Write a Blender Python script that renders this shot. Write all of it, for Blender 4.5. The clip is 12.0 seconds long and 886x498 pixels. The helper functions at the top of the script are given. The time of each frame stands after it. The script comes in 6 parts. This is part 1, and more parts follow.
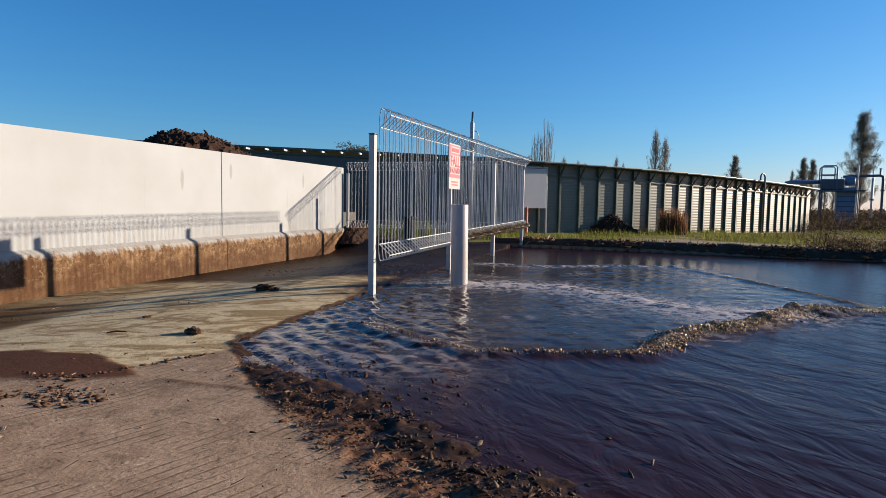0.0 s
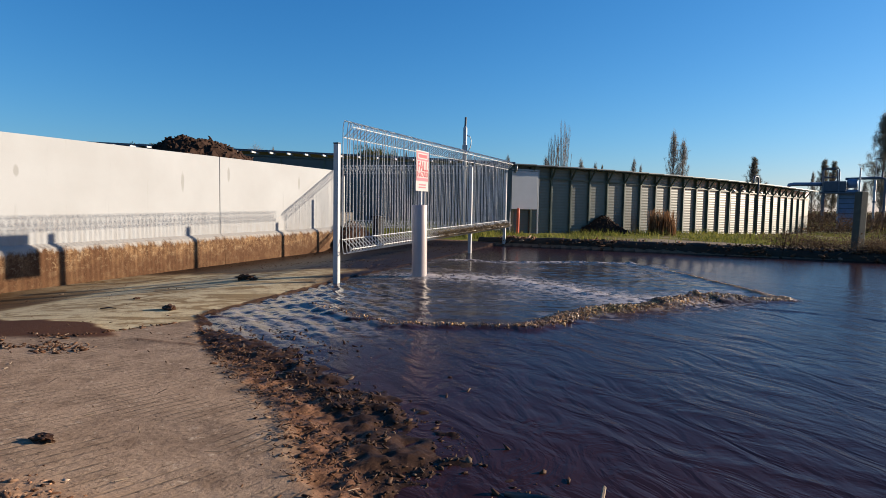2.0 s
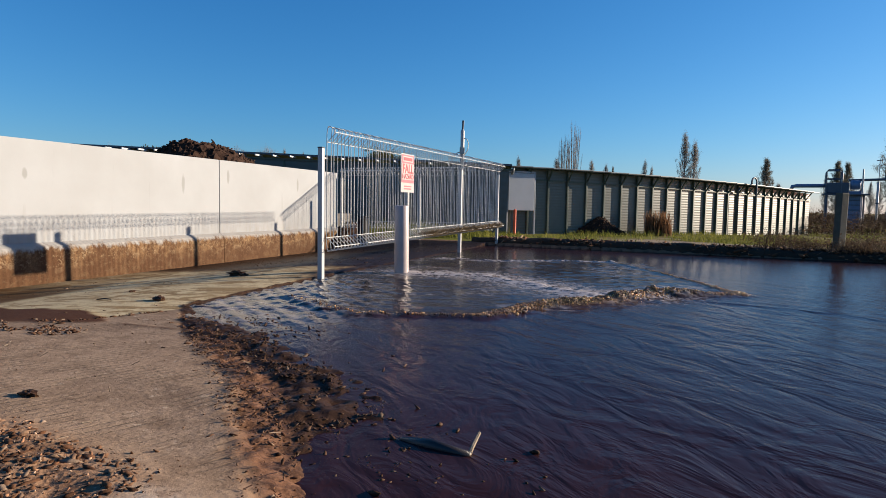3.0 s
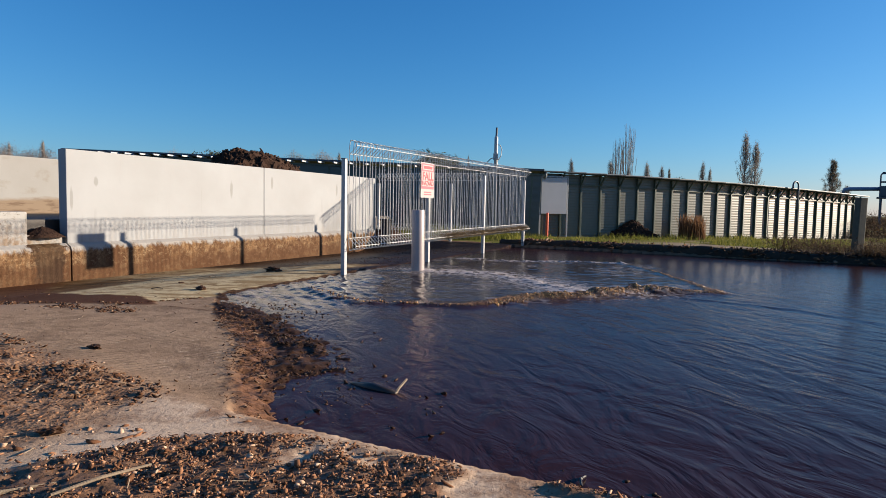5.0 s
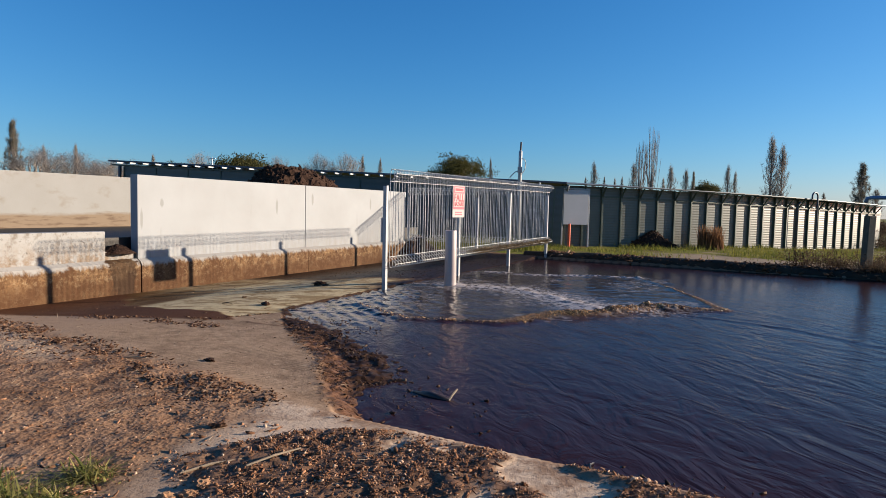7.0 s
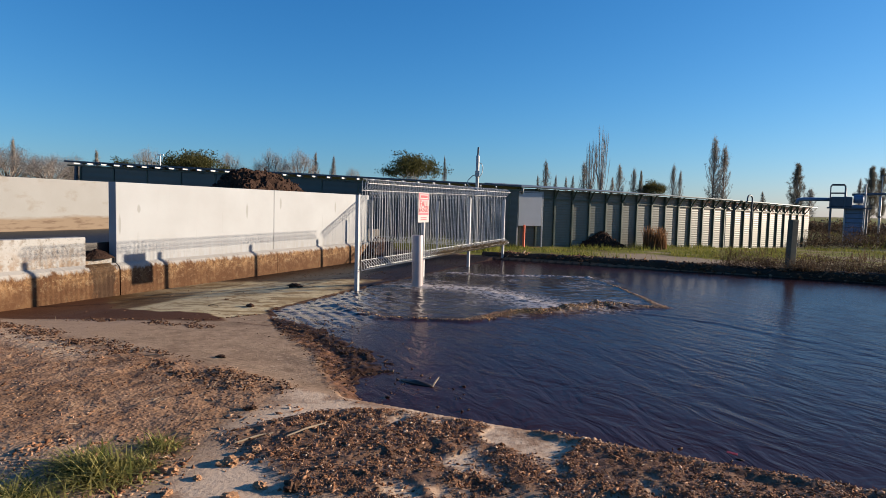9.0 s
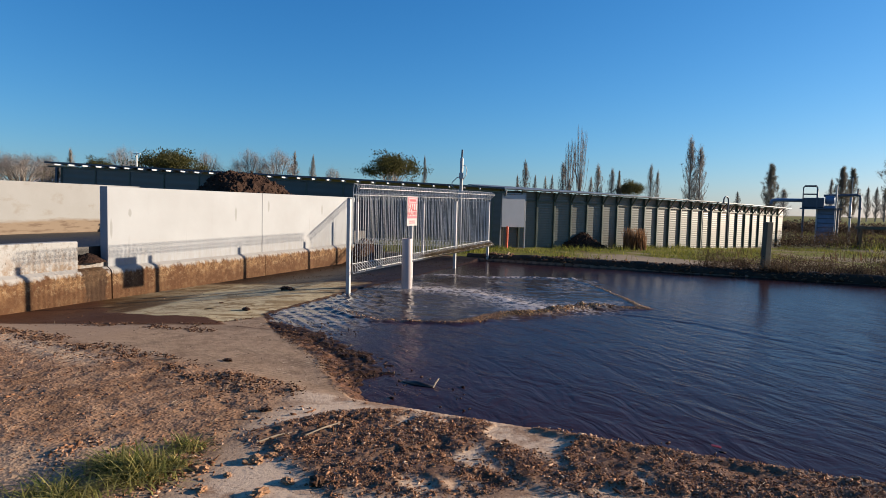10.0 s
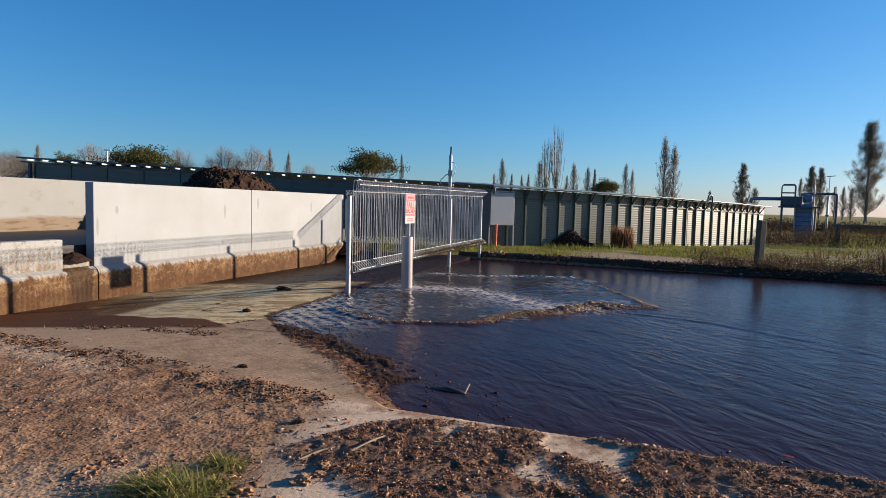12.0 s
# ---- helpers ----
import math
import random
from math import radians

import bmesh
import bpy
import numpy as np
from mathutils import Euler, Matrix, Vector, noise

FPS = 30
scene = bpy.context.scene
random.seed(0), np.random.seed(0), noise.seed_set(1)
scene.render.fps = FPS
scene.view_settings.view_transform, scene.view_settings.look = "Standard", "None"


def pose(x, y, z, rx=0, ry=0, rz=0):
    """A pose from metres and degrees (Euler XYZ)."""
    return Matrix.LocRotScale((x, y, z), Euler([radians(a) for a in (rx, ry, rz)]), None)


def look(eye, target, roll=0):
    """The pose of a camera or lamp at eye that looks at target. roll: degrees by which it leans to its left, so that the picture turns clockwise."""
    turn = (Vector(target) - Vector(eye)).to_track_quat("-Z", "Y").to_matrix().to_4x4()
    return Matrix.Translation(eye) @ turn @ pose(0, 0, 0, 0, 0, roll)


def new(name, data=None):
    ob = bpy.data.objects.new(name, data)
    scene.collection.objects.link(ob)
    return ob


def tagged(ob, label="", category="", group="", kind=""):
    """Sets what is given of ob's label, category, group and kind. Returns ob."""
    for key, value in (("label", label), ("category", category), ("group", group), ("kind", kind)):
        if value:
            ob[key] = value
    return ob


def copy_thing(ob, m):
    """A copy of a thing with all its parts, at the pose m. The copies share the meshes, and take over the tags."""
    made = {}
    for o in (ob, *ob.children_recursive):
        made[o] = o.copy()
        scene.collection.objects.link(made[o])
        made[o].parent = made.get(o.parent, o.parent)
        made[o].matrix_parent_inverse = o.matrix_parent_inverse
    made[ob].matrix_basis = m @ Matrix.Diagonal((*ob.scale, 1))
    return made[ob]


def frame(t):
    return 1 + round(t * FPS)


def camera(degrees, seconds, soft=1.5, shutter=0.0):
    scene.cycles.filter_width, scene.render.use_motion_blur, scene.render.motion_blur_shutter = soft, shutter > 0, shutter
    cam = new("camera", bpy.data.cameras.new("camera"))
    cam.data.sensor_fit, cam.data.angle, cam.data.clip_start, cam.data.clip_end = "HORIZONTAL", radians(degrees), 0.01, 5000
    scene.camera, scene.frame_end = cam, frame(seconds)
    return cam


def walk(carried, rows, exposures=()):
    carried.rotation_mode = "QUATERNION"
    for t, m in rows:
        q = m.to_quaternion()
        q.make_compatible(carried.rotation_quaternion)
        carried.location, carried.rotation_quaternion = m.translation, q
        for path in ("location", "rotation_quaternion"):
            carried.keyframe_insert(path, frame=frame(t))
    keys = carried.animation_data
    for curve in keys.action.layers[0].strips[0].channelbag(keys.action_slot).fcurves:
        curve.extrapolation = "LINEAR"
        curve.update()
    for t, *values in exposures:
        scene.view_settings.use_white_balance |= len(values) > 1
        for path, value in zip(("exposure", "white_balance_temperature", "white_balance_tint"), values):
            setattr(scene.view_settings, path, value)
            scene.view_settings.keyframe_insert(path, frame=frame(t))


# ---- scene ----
cam = camera(70.5, 12.0, soft=0.7)
PATH = [
    (0, (0.022, 0.048, 0.737), (-0.025, 2.042, 0.591), 0.9),
    (0.5, (0.162, -0.127, 0.729), (0.071, 1.866, 0.585), 0.8),
    (1, (0.312, -0.327, 0.724), (0.214, 1.665, 0.581), 0.9),
    (1.5, (0.463, -0.485, 0.728), (0.364, 1.508, 0.586), 0.9),
    (2, (0.611, -0.634, 0.737), (0.506, 1.358, 0.595), 1.0),
    (2.5, (0.782, -0.803, 0.728), (0.667, 1.189, 0.589), 1.0),
    (4.5, (1.393, -1.467, 0.748), (1.123, 0.51, 0.615), 1.1),
    (5, (1.485, -1.627, 0.76), (1.177, 0.344, 0.628), 1.1),
    (5.5, (1.523, -1.782, 0.795), (1.176, 0.183, 0.665), 1.2),
    (6, (1.513, -1.958, 0.87), (1.137, 0.003, 0.741), 1.3),
    (6.5, (1.496, -2.158, 0.941), (1.119, -0.199, 0.812), 1.3),
    (8.3, (1.428, -2.84, 1.113), (1.12, -0.868, 0.98), 1.4),
    (8.5, (1.419, -2.885, 1.113), (1.141, -0.909, 0.979), 1.4),
    (9, (1.409, -3.028, 1.132), (1.179, -1.046, 0.998), 1.4),
    (9.5, (1.386, -3.16, 1.163), (1.193, -1.174, 1.028), 1.4),
    (10, (1.299, -3.245, 1.198), (1.133, -1.256, 1.063), 1.4),
    (10.5, (1.219, -3.28, 1.221), (1.077, -1.289, 1.084), 1.4),
    (11, (1.176, -3.256, 1.207), (1.042, -1.265, 1.07), 1.4),
    (11.5, (1.101, -3.181, 1.176), (0.989, -1.189, 1.037), 1.5),
    (12, (0.928, -3.047, 1.177), (0.839, -1.054, 1.038), 1.5),
]
walk(cam, [(t, look(eye, target, roll)) for t, eye, target, roll in PATH])

# ---- world, sun and exposure ----
SUN = Vector((0.949, 0.314, 0.236)).normalized()
scene.view_settings.exposure = 1.05
world = bpy.data.worlds.new("world")
scene.world = world
world.use_nodes = True
wn = world.node_tree
sky = wn.nodes.new("ShaderNodeTexSky")
sky.sky_type = "NISHITA"
sky.sun_disc = False
sky.sun_elevation = math.asin(SUN.z)
sky.sun_rotation = math.atan2(SUN.x, SUN.y)
sky.air_density, sky.dust_density, sky.ozone_density = 1.0, 0.3, 3.8
split = wn.nodes.new("ShaderNodeSeparateColor")
join = wn.nodes.new("ShaderNodeCombineColor")
wn.links.new(sky.outputs[0], split.inputs[0])
# haze: red and blue of the air, by channel
for k, (power, gain) in enumerate(((1.47, 0.412), (1.0, 0.985), (0.84, 1.68))):
    bend = wn.nodes.new("ShaderNodeMath")
    bend.operation = "POWER"
    wn.links.new(split.outputs[k], bend.inputs[0])
    bend.inputs[1].default_value = power
    lift = wn.nodes.new("ShaderNodeMath")
    lift.operation = "MULTIPLY"
    wn.links.new(bend.outputs[0], lift.inputs[0])
    lift.inputs[1].default_value = gain
    wn.links.new(lift.outputs[0], join.inputs[k])
wn.links.new(join.outputs[0], wn.nodes["Background"].inputs[0])
wn.nodes["Background"].inputs[1].default_value = 0.058
lamp = bpy.data.lights.new("sun", "SUN")
lamp.energy, lamp.angle, lamp.color = 5.0, radians(0.6), (1.0, 0.85, 0.67)
sun = new("sun", lamp)
sun.matrix_world = look(SUN * 60, (0, 0, 0))


# ---- materials ----
class Nodes:
    """Short hand for building a node material."""

    def __init__(self, name):
        self.mat = bpy.data.materials.new(name)
        self.mat.use_nodes = True
        self.tree = self.mat.node_tree
        self.bsdf = self.tree.nodes["Principled BSDF"]
        self.coord = self.tree.nodes.new("ShaderNodeTexCoord").outputs["Object"]

    def put(self, socket, value):
        if isinstance(value, bpy.types.NodeSocket):
            self.tree.links.new(value, socket)
        elif isinstance(value, tuple) and len(value) == 3 and socket.type == "RGBA":
            socket.default_value = (*value, 1)
        else:
            socket.default_value = value

    def set(self, **kw):
        names = {"color": "Base Color", "rough": "Roughness", "metal": "Metallic", "normal": "Normal", "ior": "IOR", "spec": "Specular IOR Level",
                 "glow": "Emission Color", "power": "Emission Strength", "trans": "Transmission Weight", "sheen": "Sheen Weight", "alpha": "Alpha"}
        for key, value in kw.items():
            self.put(self.bsdf.inputs[names[key]], value)
        return self.mat

    def noise(self, scale, detail=4, rough=0.55, stretch=(1, 1, 1), warp=0.0):
        m = self.tree.nodes.new("ShaderNodeMapping")
        self.put(m.inputs["Vector"], self.coord)
        m.inputs["Scale"].default_value = stretch
        n = self.tree.nodes.new("ShaderNodeTexNoise")
        self.put(n.inputs["Vector"], m.outputs[0])
        n.inputs["Scale"].default_value, n.inputs["Detail"].default_value = scale, detail
        n.inputs["Roughness"].default_value, n.inputs["Distortion"].default_value = rough, warp
        return n.outputs["Fac"]

    def cells(self, scale, feature="F1"):
        n = self.tree.nodes.new("ShaderNodeTexVoronoi")
        n.feature = feature
        self.put(n.inputs["Vector"], self.coord)
        n.inputs["Scale"].default_value = scale
        return n.outputs["Distance"]

    def ramp(self, fac, *stops):
        r = self.tree.nodes.new("ShaderNodeValToRGB")
        e = r.color_ramp.elements
        while len(e) < len(stops):
            e.new(0.5)
        for k, (at, c) in enumerate(stops):
            e[k].position = at
            e[k].color = (c, c, c, 1) if isinstance(c, (int, float)) else (*c, 1)
        self.put(r.inputs[0], fac)
        return r.outputs[0]

    def mix(self, fac, a, b, how="MIX"):
        n = self.tree.nodes.new("ShaderNodeMix")
        n.data_type, n.blend_type = "RGBA", how
        self.put(n.inputs[0], fac)
        self.put(n.inputs[6], a)
        self.put(n.inputs[7], b)
        return n.outputs[2]

    def math(self, how, a, b=0.0, clamp=False):
        n = self.tree.nodes.new("ShaderNodeMath")
        n.operation, n.use_clamp = how, clamp
        self.put(n.inputs[0], a)
        self.put(n.inputs[1], b)
        return n.outputs[0]

    def axis(self, k):
        n = self.tree.nodes.new("ShaderNodeSeparateXYZ")
        self.put(n.inputs[0], self.coord)
        return n.outputs[k]

    def attr(self, name):
        n = self.tree.nodes.new("ShaderNodeAttribute")
        n.attribute_name = name
        return n.outputs["Fac"]

    def chance(self, island=False):
        if island:
            return self.tree.nodes.new("ShaderNodeNewGeometry").outputs["Random Per Island"]
        return self.tree.nodes.new("ShaderNodeObjectInfo").outputs["Random"]

    def bump(self, height, strength=0.4, distance=0.01, under=None):
        n = self.tree.nodes.new("ShaderNodeBump")
        n.inputs["Strength"].default_value, n.inputs["Distance"].default_value = strength, distance
        self.put(n.inputs["Height"], height)
        if under is not None:
            self.put(n.inputs["Normal"], under)
        return n.outputs[0]


def plain(name, color, rough=0.6, metal=0.0, vary=0.25, scale=12.0, grain=0.2, spec=0.5):
    """A surface of one paint or stuff, with stains and fine grain."""
    n = Nodes(name)
    dark = tuple(c * (1 - vary) for c in color)
    light = tuple(min(1, c * (1 + vary)) for c in color)
    col = n.mix(n.noise(scale, 5), dark, light)
    return n.set(color=col, rough=rough, metal=metal, spec=spec, normal=n.bump(n.noise(scale * 12, 3), grain, 0.004))


def make_wall_white():
    n = Nodes("white_precast_concrete")
    col = n.mix(n.ramp(n.noise(1.3, 5), (0.35, 0.0), (0.75, 1.0)), (0.258, 0.264, 0.270), (0.297, 0.308, 0.320))
    drip = n.ramp(n.noise(3.0, 6, 0.6, (3.0, 1.0, 0.35)), (0.62, 0.0), (0.74, 1.0))
    col = n.mix(n.math("MULTIPLY", drip, 0.35), col, (0.17, 0.165, 0.155))
    # drips below the lifting points
    wobble = n.math("MULTIPLY", n.math("SUBTRACT", n.noise(14, 4), 0.5), 0.9)
    for sx, sz, wide, tall in ((0.38, 1.0, 0.035, 0.07), (2.68, 0.98, 0.035, 0.15), (3.63, 1.12, 0.035, 0.12), (5.55, 1.06, 0.035, 0.13), (0.06, 0.78, 0.025, 0.16)):
        dx = n.math("DIVIDE", n.math("SUBTRACT", n.axis(0), sx), wide)
        dz = n.math("DIVIDE", n.math("SUBTRACT", n.axis(2), sz), tall)
        d = n.math("ADD", n.math("ADD", n.math("MULTIPLY", dx, dx), n.math("MULTIPLY", dz, dz)), wobble)
        col = n.mix(n.math("MULTIPLY", n.ramp(d, (0.35, 1.0), (1.0, 0.0)), 0.5), col, (0.13, 0.125, 0.115))
    low = n.math("SUBTRACT", 0.62, n.axis(2))
    low = n.math("MULTIPLY", low, 1.6, True)
    grime = n.math("MULTIPLY", low, n.ramp(n.noise(7, 6, 0.7, (1.5, 1, 0.4)), (0.4, 0.0), (0.7, 1.0)))
    col = n.mix(n.math("MULTIPLY", grime, 0.7), col, (0.20, 0.155, 0.105))
    return n.set(color=col, rough=0.75, normal=n.bump(n.noise(60, 4), 0.15, 0.004))


def make_footing():
    n = Nodes("stained_concrete_footing")
    z = n.axis(2)
    edge = n.math("ADD", z, n.math("MULTIPLY", n.math("SUBTRACT", n.noise(6, 8, 0.78, (1.4, 1, 0.35)), 0.5), 0.30))
    clean = n.ramp(n.math("ADD", edge, 0.5), (0.665, 0.0), (0.715, 1.0))
    brown = n.mix(n.ramp(n.noise(6, 10, 0.8, (1.2, 1, 0.9)), (0.42, 0.0), (0.58, 1.0)), (0.065, 0.029, 0.012), (0.21, 0.120, 0.057))
    streak = n.ramp(n.noise(13, 8, 0.78, (1.0, 1, 0.9)), (0.52, 0.0), (0.62, 1.0))
    brown = n.mix(n.math("MULTIPLY", streak, 0.5), brown, (0.30, 0.21, 0.125))
    run = n.ramp(n.noise(9, 8, 0.78, (1.1, 1, 0.75)), (0.55, 0.0), (0.66, 1.0))
    brown = n.mix(n.math("MULTIPLY", run, 0.75), brown, (0.045, 0.020, 0.009))
    chip = n.ramp(n.noise(28, 6, 0.75), (0.60, 0.0), (0.66, 1.0))
    brown = n.mix(n.math("MULTIPLY", chip, 0.9), brown, (0.06, 0.03, 0.014))
    blot = n.ramp(n.noise(2.6, 8, 0.75), (0.48, 0.0), (0.58, 1.0))
    brown = n.mix(n.math("MULTIPLY", blot, 0.85), brown, (0.075, 0.033, 0.014))
    crust = n.ramp(n.noise(12, 9, 0.8, (0.8, 1, 1.0)), (0.53, 0.0), (0.58, 1.0))
    brown = n.mix(n.math("MULTIPLY", crust, 0.6), brown, (0.31, 0.215, 0.125))
    splash = n.math("ADD", z, n.math("MULTIPLY", n.math("SUBTRACT", n.noise(4, 8, 0.75, (1, 1, 0.6)), 0.5), 0.35))
    brown = n.mix(n.math("MULTIPLY", n.ramp(n.math("ADD", splash, 0.5), (0.46, 1.0), (0.60, 0.0)), 0.75), brown, (0.075, 0.034, 0.015))
    gap = n.math("ABSOLUTE", n.math("ADD", n.math("ADD", n.axis(0), 0.26), n.math("MULTIPLY", n.math("SUBTRACT", n.noise(6, 6, 0.7, (1, 1, 0.4)), 0.5), 0.8)))
    spill = n.ramp(gap, (0.12, 1.0), (0.20, 0.0))
    brown = n.mix(n.math("MULTIPLY", spill, 0.65), brown, (0.02, 0.012, 0.008))
    clean = n.math("SUBTRACT", clean, spill, True)
    col = n.mix(clean, brown, (0.29, 0.275, 0.255))
    return n.set(color=col, rough=0.8, spec=0.15, normal=n.bump(n.noise(26, 8, 0.75), 0.45, 0.012))


def make_low_wall():
    n = Nodes("blotched_white_concrete")
    col = n.mix(n.noise(2, 5), (0.25, 0.24, 0.225), (0.31, 0.305, 0.295))
    blot = n.ramp(n.noise(8, 6, 0.7, (1, 1, 0.7)), (0.52, 0.0), (0.64, 1.0))
    col = n.mix(n.math("MULTIPLY", blot, 0.65), col, (0.11, 0.075, 0.045))
    speck = n.ramp(n.noise(26, 6, 0.75), (0.56, 0.0), (0.64, 1.0))
    low = n.math("MULTIPLY", n.math("SUBTRACT", 0.52, n.axis(2)), 4.0, True)
    col = n.mix(n.math("MULTIPLY", low, n.ramp(n.noise(9, 7, 0.75), (0.42, 0.0), (0.58, 0.85))), col, (0.17, 0.105, 0.055))
    col = n.mix(n.math("MULTIPLY", speck, 0.7), col, (0.05, 0.035, 0.022))
    return n.set(color=col, rough=0.8, normal=n.bump(n.noise(40, 5), 0.3, 0.006))


def make_bunker_wall():
    n = Nodes("tide_marked_concrete")
    z = n.math("ADD", n.axis(2), n.math("MULTIPLY", n.math("SUBTRACT", n.noise(2.2, 6, 0.65, (0.6, 1, 1.6)), 0.5), 0.16))
    col = n.mix(n.noise(1.6, 6), (0.195, 0.188, 0.175), (0.255, 0.252, 0.246))
    stain = n.ramp(n.noise(3.0, 6, 0.65, (1, 1, 1.4)), (0.56, 0.0), (0.70, 1.0))
    col = n.mix(n.math("MULTIPLY", stain, 0.45), col, (0.15, 0.115, 0.075))
    col = n.mix(n.ramp(z, (0.73, 1.0), (0.80, 0.0)), col, (0.165, 0.118, 0.078))
    col = n.mix(n.math("MULTIPLY", n.ramp(n.noise(6, 5, 0.6, (0.5, 1, 3)), (0.5, 0.0), (0.65, 1.0)), n.ramp(z, (0.72, 0.8), (0.80, 0.0))), col, (0.08, 0.045, 0.024))
    return n.set(color=col, rough=0.8, normal=n.bump(n.noise(40, 5), 0.2, 0.006))


def make_ground():
    n = Nodes("yard_ground")
    fine = n.noise(38, 6, 0.7)
    big = n.noise(1.7, 5, 0.6)
    conc = n.mix(big, (0.24, 0.158, 0.10), (0.395, 0.274, 0.182))
    conc = n.mix(n.math("MULTIPLY", n.ramp(n.noise(6, 7, 0.75), (0.45, 0.0), (0.62, 1.0)), 0.55), conc, (0.115, 0.068, 0.042))
    algae = n.ramp(n.noise(1.8, 8, 0.66, (1, 1.7, 1), 1.8), (0.48, 0.0), (0.55, 1.0))
    pale = n.mix(n.noise(9, 6, 0.7), (0.47, 0.365, 0.205), (0.61, 0.485, 0.29))
    pale = n.mix(n.math("MULTIPLY", algae, 0.75), pale, (0.21, 0.125, 0.050))
    runs = n.ramp(n.noise(4.5, 8, 0.7, (1, 2.4, 1), 1.2), (0.52, 0.0), (0.57, 1.0))
    pale = n.mix(n.math("MULTIPLY", runs, 0.38), pale, (0.15, 0.078, 0.030))
    conc = n.mix(n.attr("pale"), conc, pale)
    worn = n.mix(n.ramp(n.noise(3.2, 8, 0.75), (0.42, 0.0), (0.54, 1.0)), (0.28, 0.175, 0.112), (0.55, 0.405, 0.285))
    conc = n.mix(n.attr("apron"), conc, worn)
    # broom grooves of the ramp
    across = n.math("SUBTRACT", n.math("MULTIPLY", n.axis(0), 0.883), n.math("MULTIPLY", n.axis(1), 0.469))
    across = n.math("ADD", across, n.math("MULTIPLY", n.noise(2.5, 3), 0.03))
    tooth = n.math("FRACT", n.math("DIVIDE", across, 0.043))
    tooth = n.ramp(tooth, (0.0, 0.0), (0.08, 1.0), (0.16, 1.0), (0.26, 0.0))
    groove = n.math("MULTIPLY", tooth, n.attr("ramp"))
    groove = n.math("MULTIPLY", groove, n.ramp(n.noise(4.5, 5), (0.44, 0.0), (0.58, 1.0)))
    fleck = n.ramp(n.noise(16, 6, 0.75), (0.60, 0.0), (0.66, 0.7))
    conc = n.mix(n.math("MULTIPLY", fleck, n.attr("ramp")), conc, (0.50, 0.385, 0.27))
    conc = n.mix(n.math("MULTIPLY", groove, 0.6), conc, (0.07, 0.055, 0.035))
    brown = n.mix(n.noise(7, 6, 0.7), (0.06, 0.024, 0.012), (0.105, 0.045, 0.024))
    scum = n.mix(n.noise(2.4, 7, 0.7, (1, 1, 1), 0.8), (0.040, 0.017, 0.006), (0.125, 0.060, 0.020))
    col = n.mix(n.attr("scum"), conc, scum)
    col = n.mix(n.attr("tide"), col, (0.46, 0.36, 0.20))
    silt = n.mix(n.noise(8, 6, 0.7), (0.24, 0.155, 0.10), (0.36, 0.25, 0.168))
    col = n.mix(n.attr("silt"), col, silt)
    col = n.mix(n.attr("brown"), col, brown)
    stones = n.cells(55)
    soil = n.mix(n.ramp(n.noise(6, 8, 0.75), (0.30, 0.0), (0.72, 1.0)), (0.20, 0.103, 0.057), (0.43, 0.262, 0.155))
    soil = n.mix(n.ramp(n.cells(34), (0.0, 0.9), (0.16, 0.0)), soil, (0.42, 0.35, 0.28))
    soil = n.mix(n.math("MULTIPLY", n.ramp(fine, (0.38, 1.0), (0.50, 0.0)), 0.6), soil, (0.05, 0.027, 0.016))
    damp = n.ramp(n.noise(2.4, 7, 0.7), (0.48, 0.0), (0.62, 1.0))
    soil = n.mix(n.math("MULTIPLY", damp, 0.62), soil, (0.10, 0.053, 0.031))
    shingle = n.mix(n.noise(48, 5, 0.7), (0.14, 0.088, 0.055), (0.52, 0.39, 0.275))
    soil = n.mix(n.attr("shingle"), soil, n.mix(0.3, shingle, (0.52, 0.39, 0.26)))
    col = n.mix(n.attr("soil"), col, soil)
    mud = n.mix(n.ramp(n.noise(24, 7, 0.78), (0.36, 0.0), (0.64, 1.0)), (0.040, 0.020, 0.012), (0.22, 0.112, 0.063))
    col = n.mix(n.attr("mud"), col, mud)
    # wet mud, with the shade by the fence painted in as near black
    slime = n.mix(n.ramp(n.noise(9, 7, 0.75), (0.4, 0.0), (0.65, 1.0)), (0.008, 0.005, 0.004), (0.050, 0.027, 0.016))
    col = n.mix(n.attr("slime"), col, slime)
    grass = n.mix(n.noise(0.9, 6, 0.65), (0.09, 0.10, 0.014), (0.19, 0.19, 0.03))
    grass = n.mix(n.ramp(n.noise(2.3, 6, 0.7), (0.50, 0.0), (0.62, 1.0)), grass, (0.17, 0.115, 0.06))
    dirt = n.mix(n.noise(5, 6, 0.7), (0.20, 0.145, 0.095), (0.36, 0.28, 0.20))
    grass = n.mix(n.attr("track"), grass, dirt)
    col = n.mix(n.attr("grass"), col, grass)
    col = n.mix(n.attr("earth"), col, n.mix(n.noise(4, 7, 0.7), (0.022, 0.015, 0.010), (0.085, 0.056, 0.035)))
    speck = n.ramp(n.noise(70, 3, 0.6), (0.60, 0.0), (0.68, 1.0))
    col = n.mix(n.math("MULTIPLY", speck, 0.6), col, (0.05, 0.032, 0.02))
    wet = n.math("MAXIMUM", n.math("MULTIPLY", n.attr("mud"), 0.45), n.math("MULTIPLY", n.attr("brown"), 0.1))
    wet = n.math("MAXIMUM", wet, n.math("MULTIPLY", n.attr("scum"), 0.3))
    rough = n.math("SUBTRACT", 0.88, wet)
    h = n.math("ADD", n.math("MULTIPLY", fine, 0.7), n.math("MULTIPLY", n.math("MULTIPLY", stones, n.attr("soil")), 0.6))
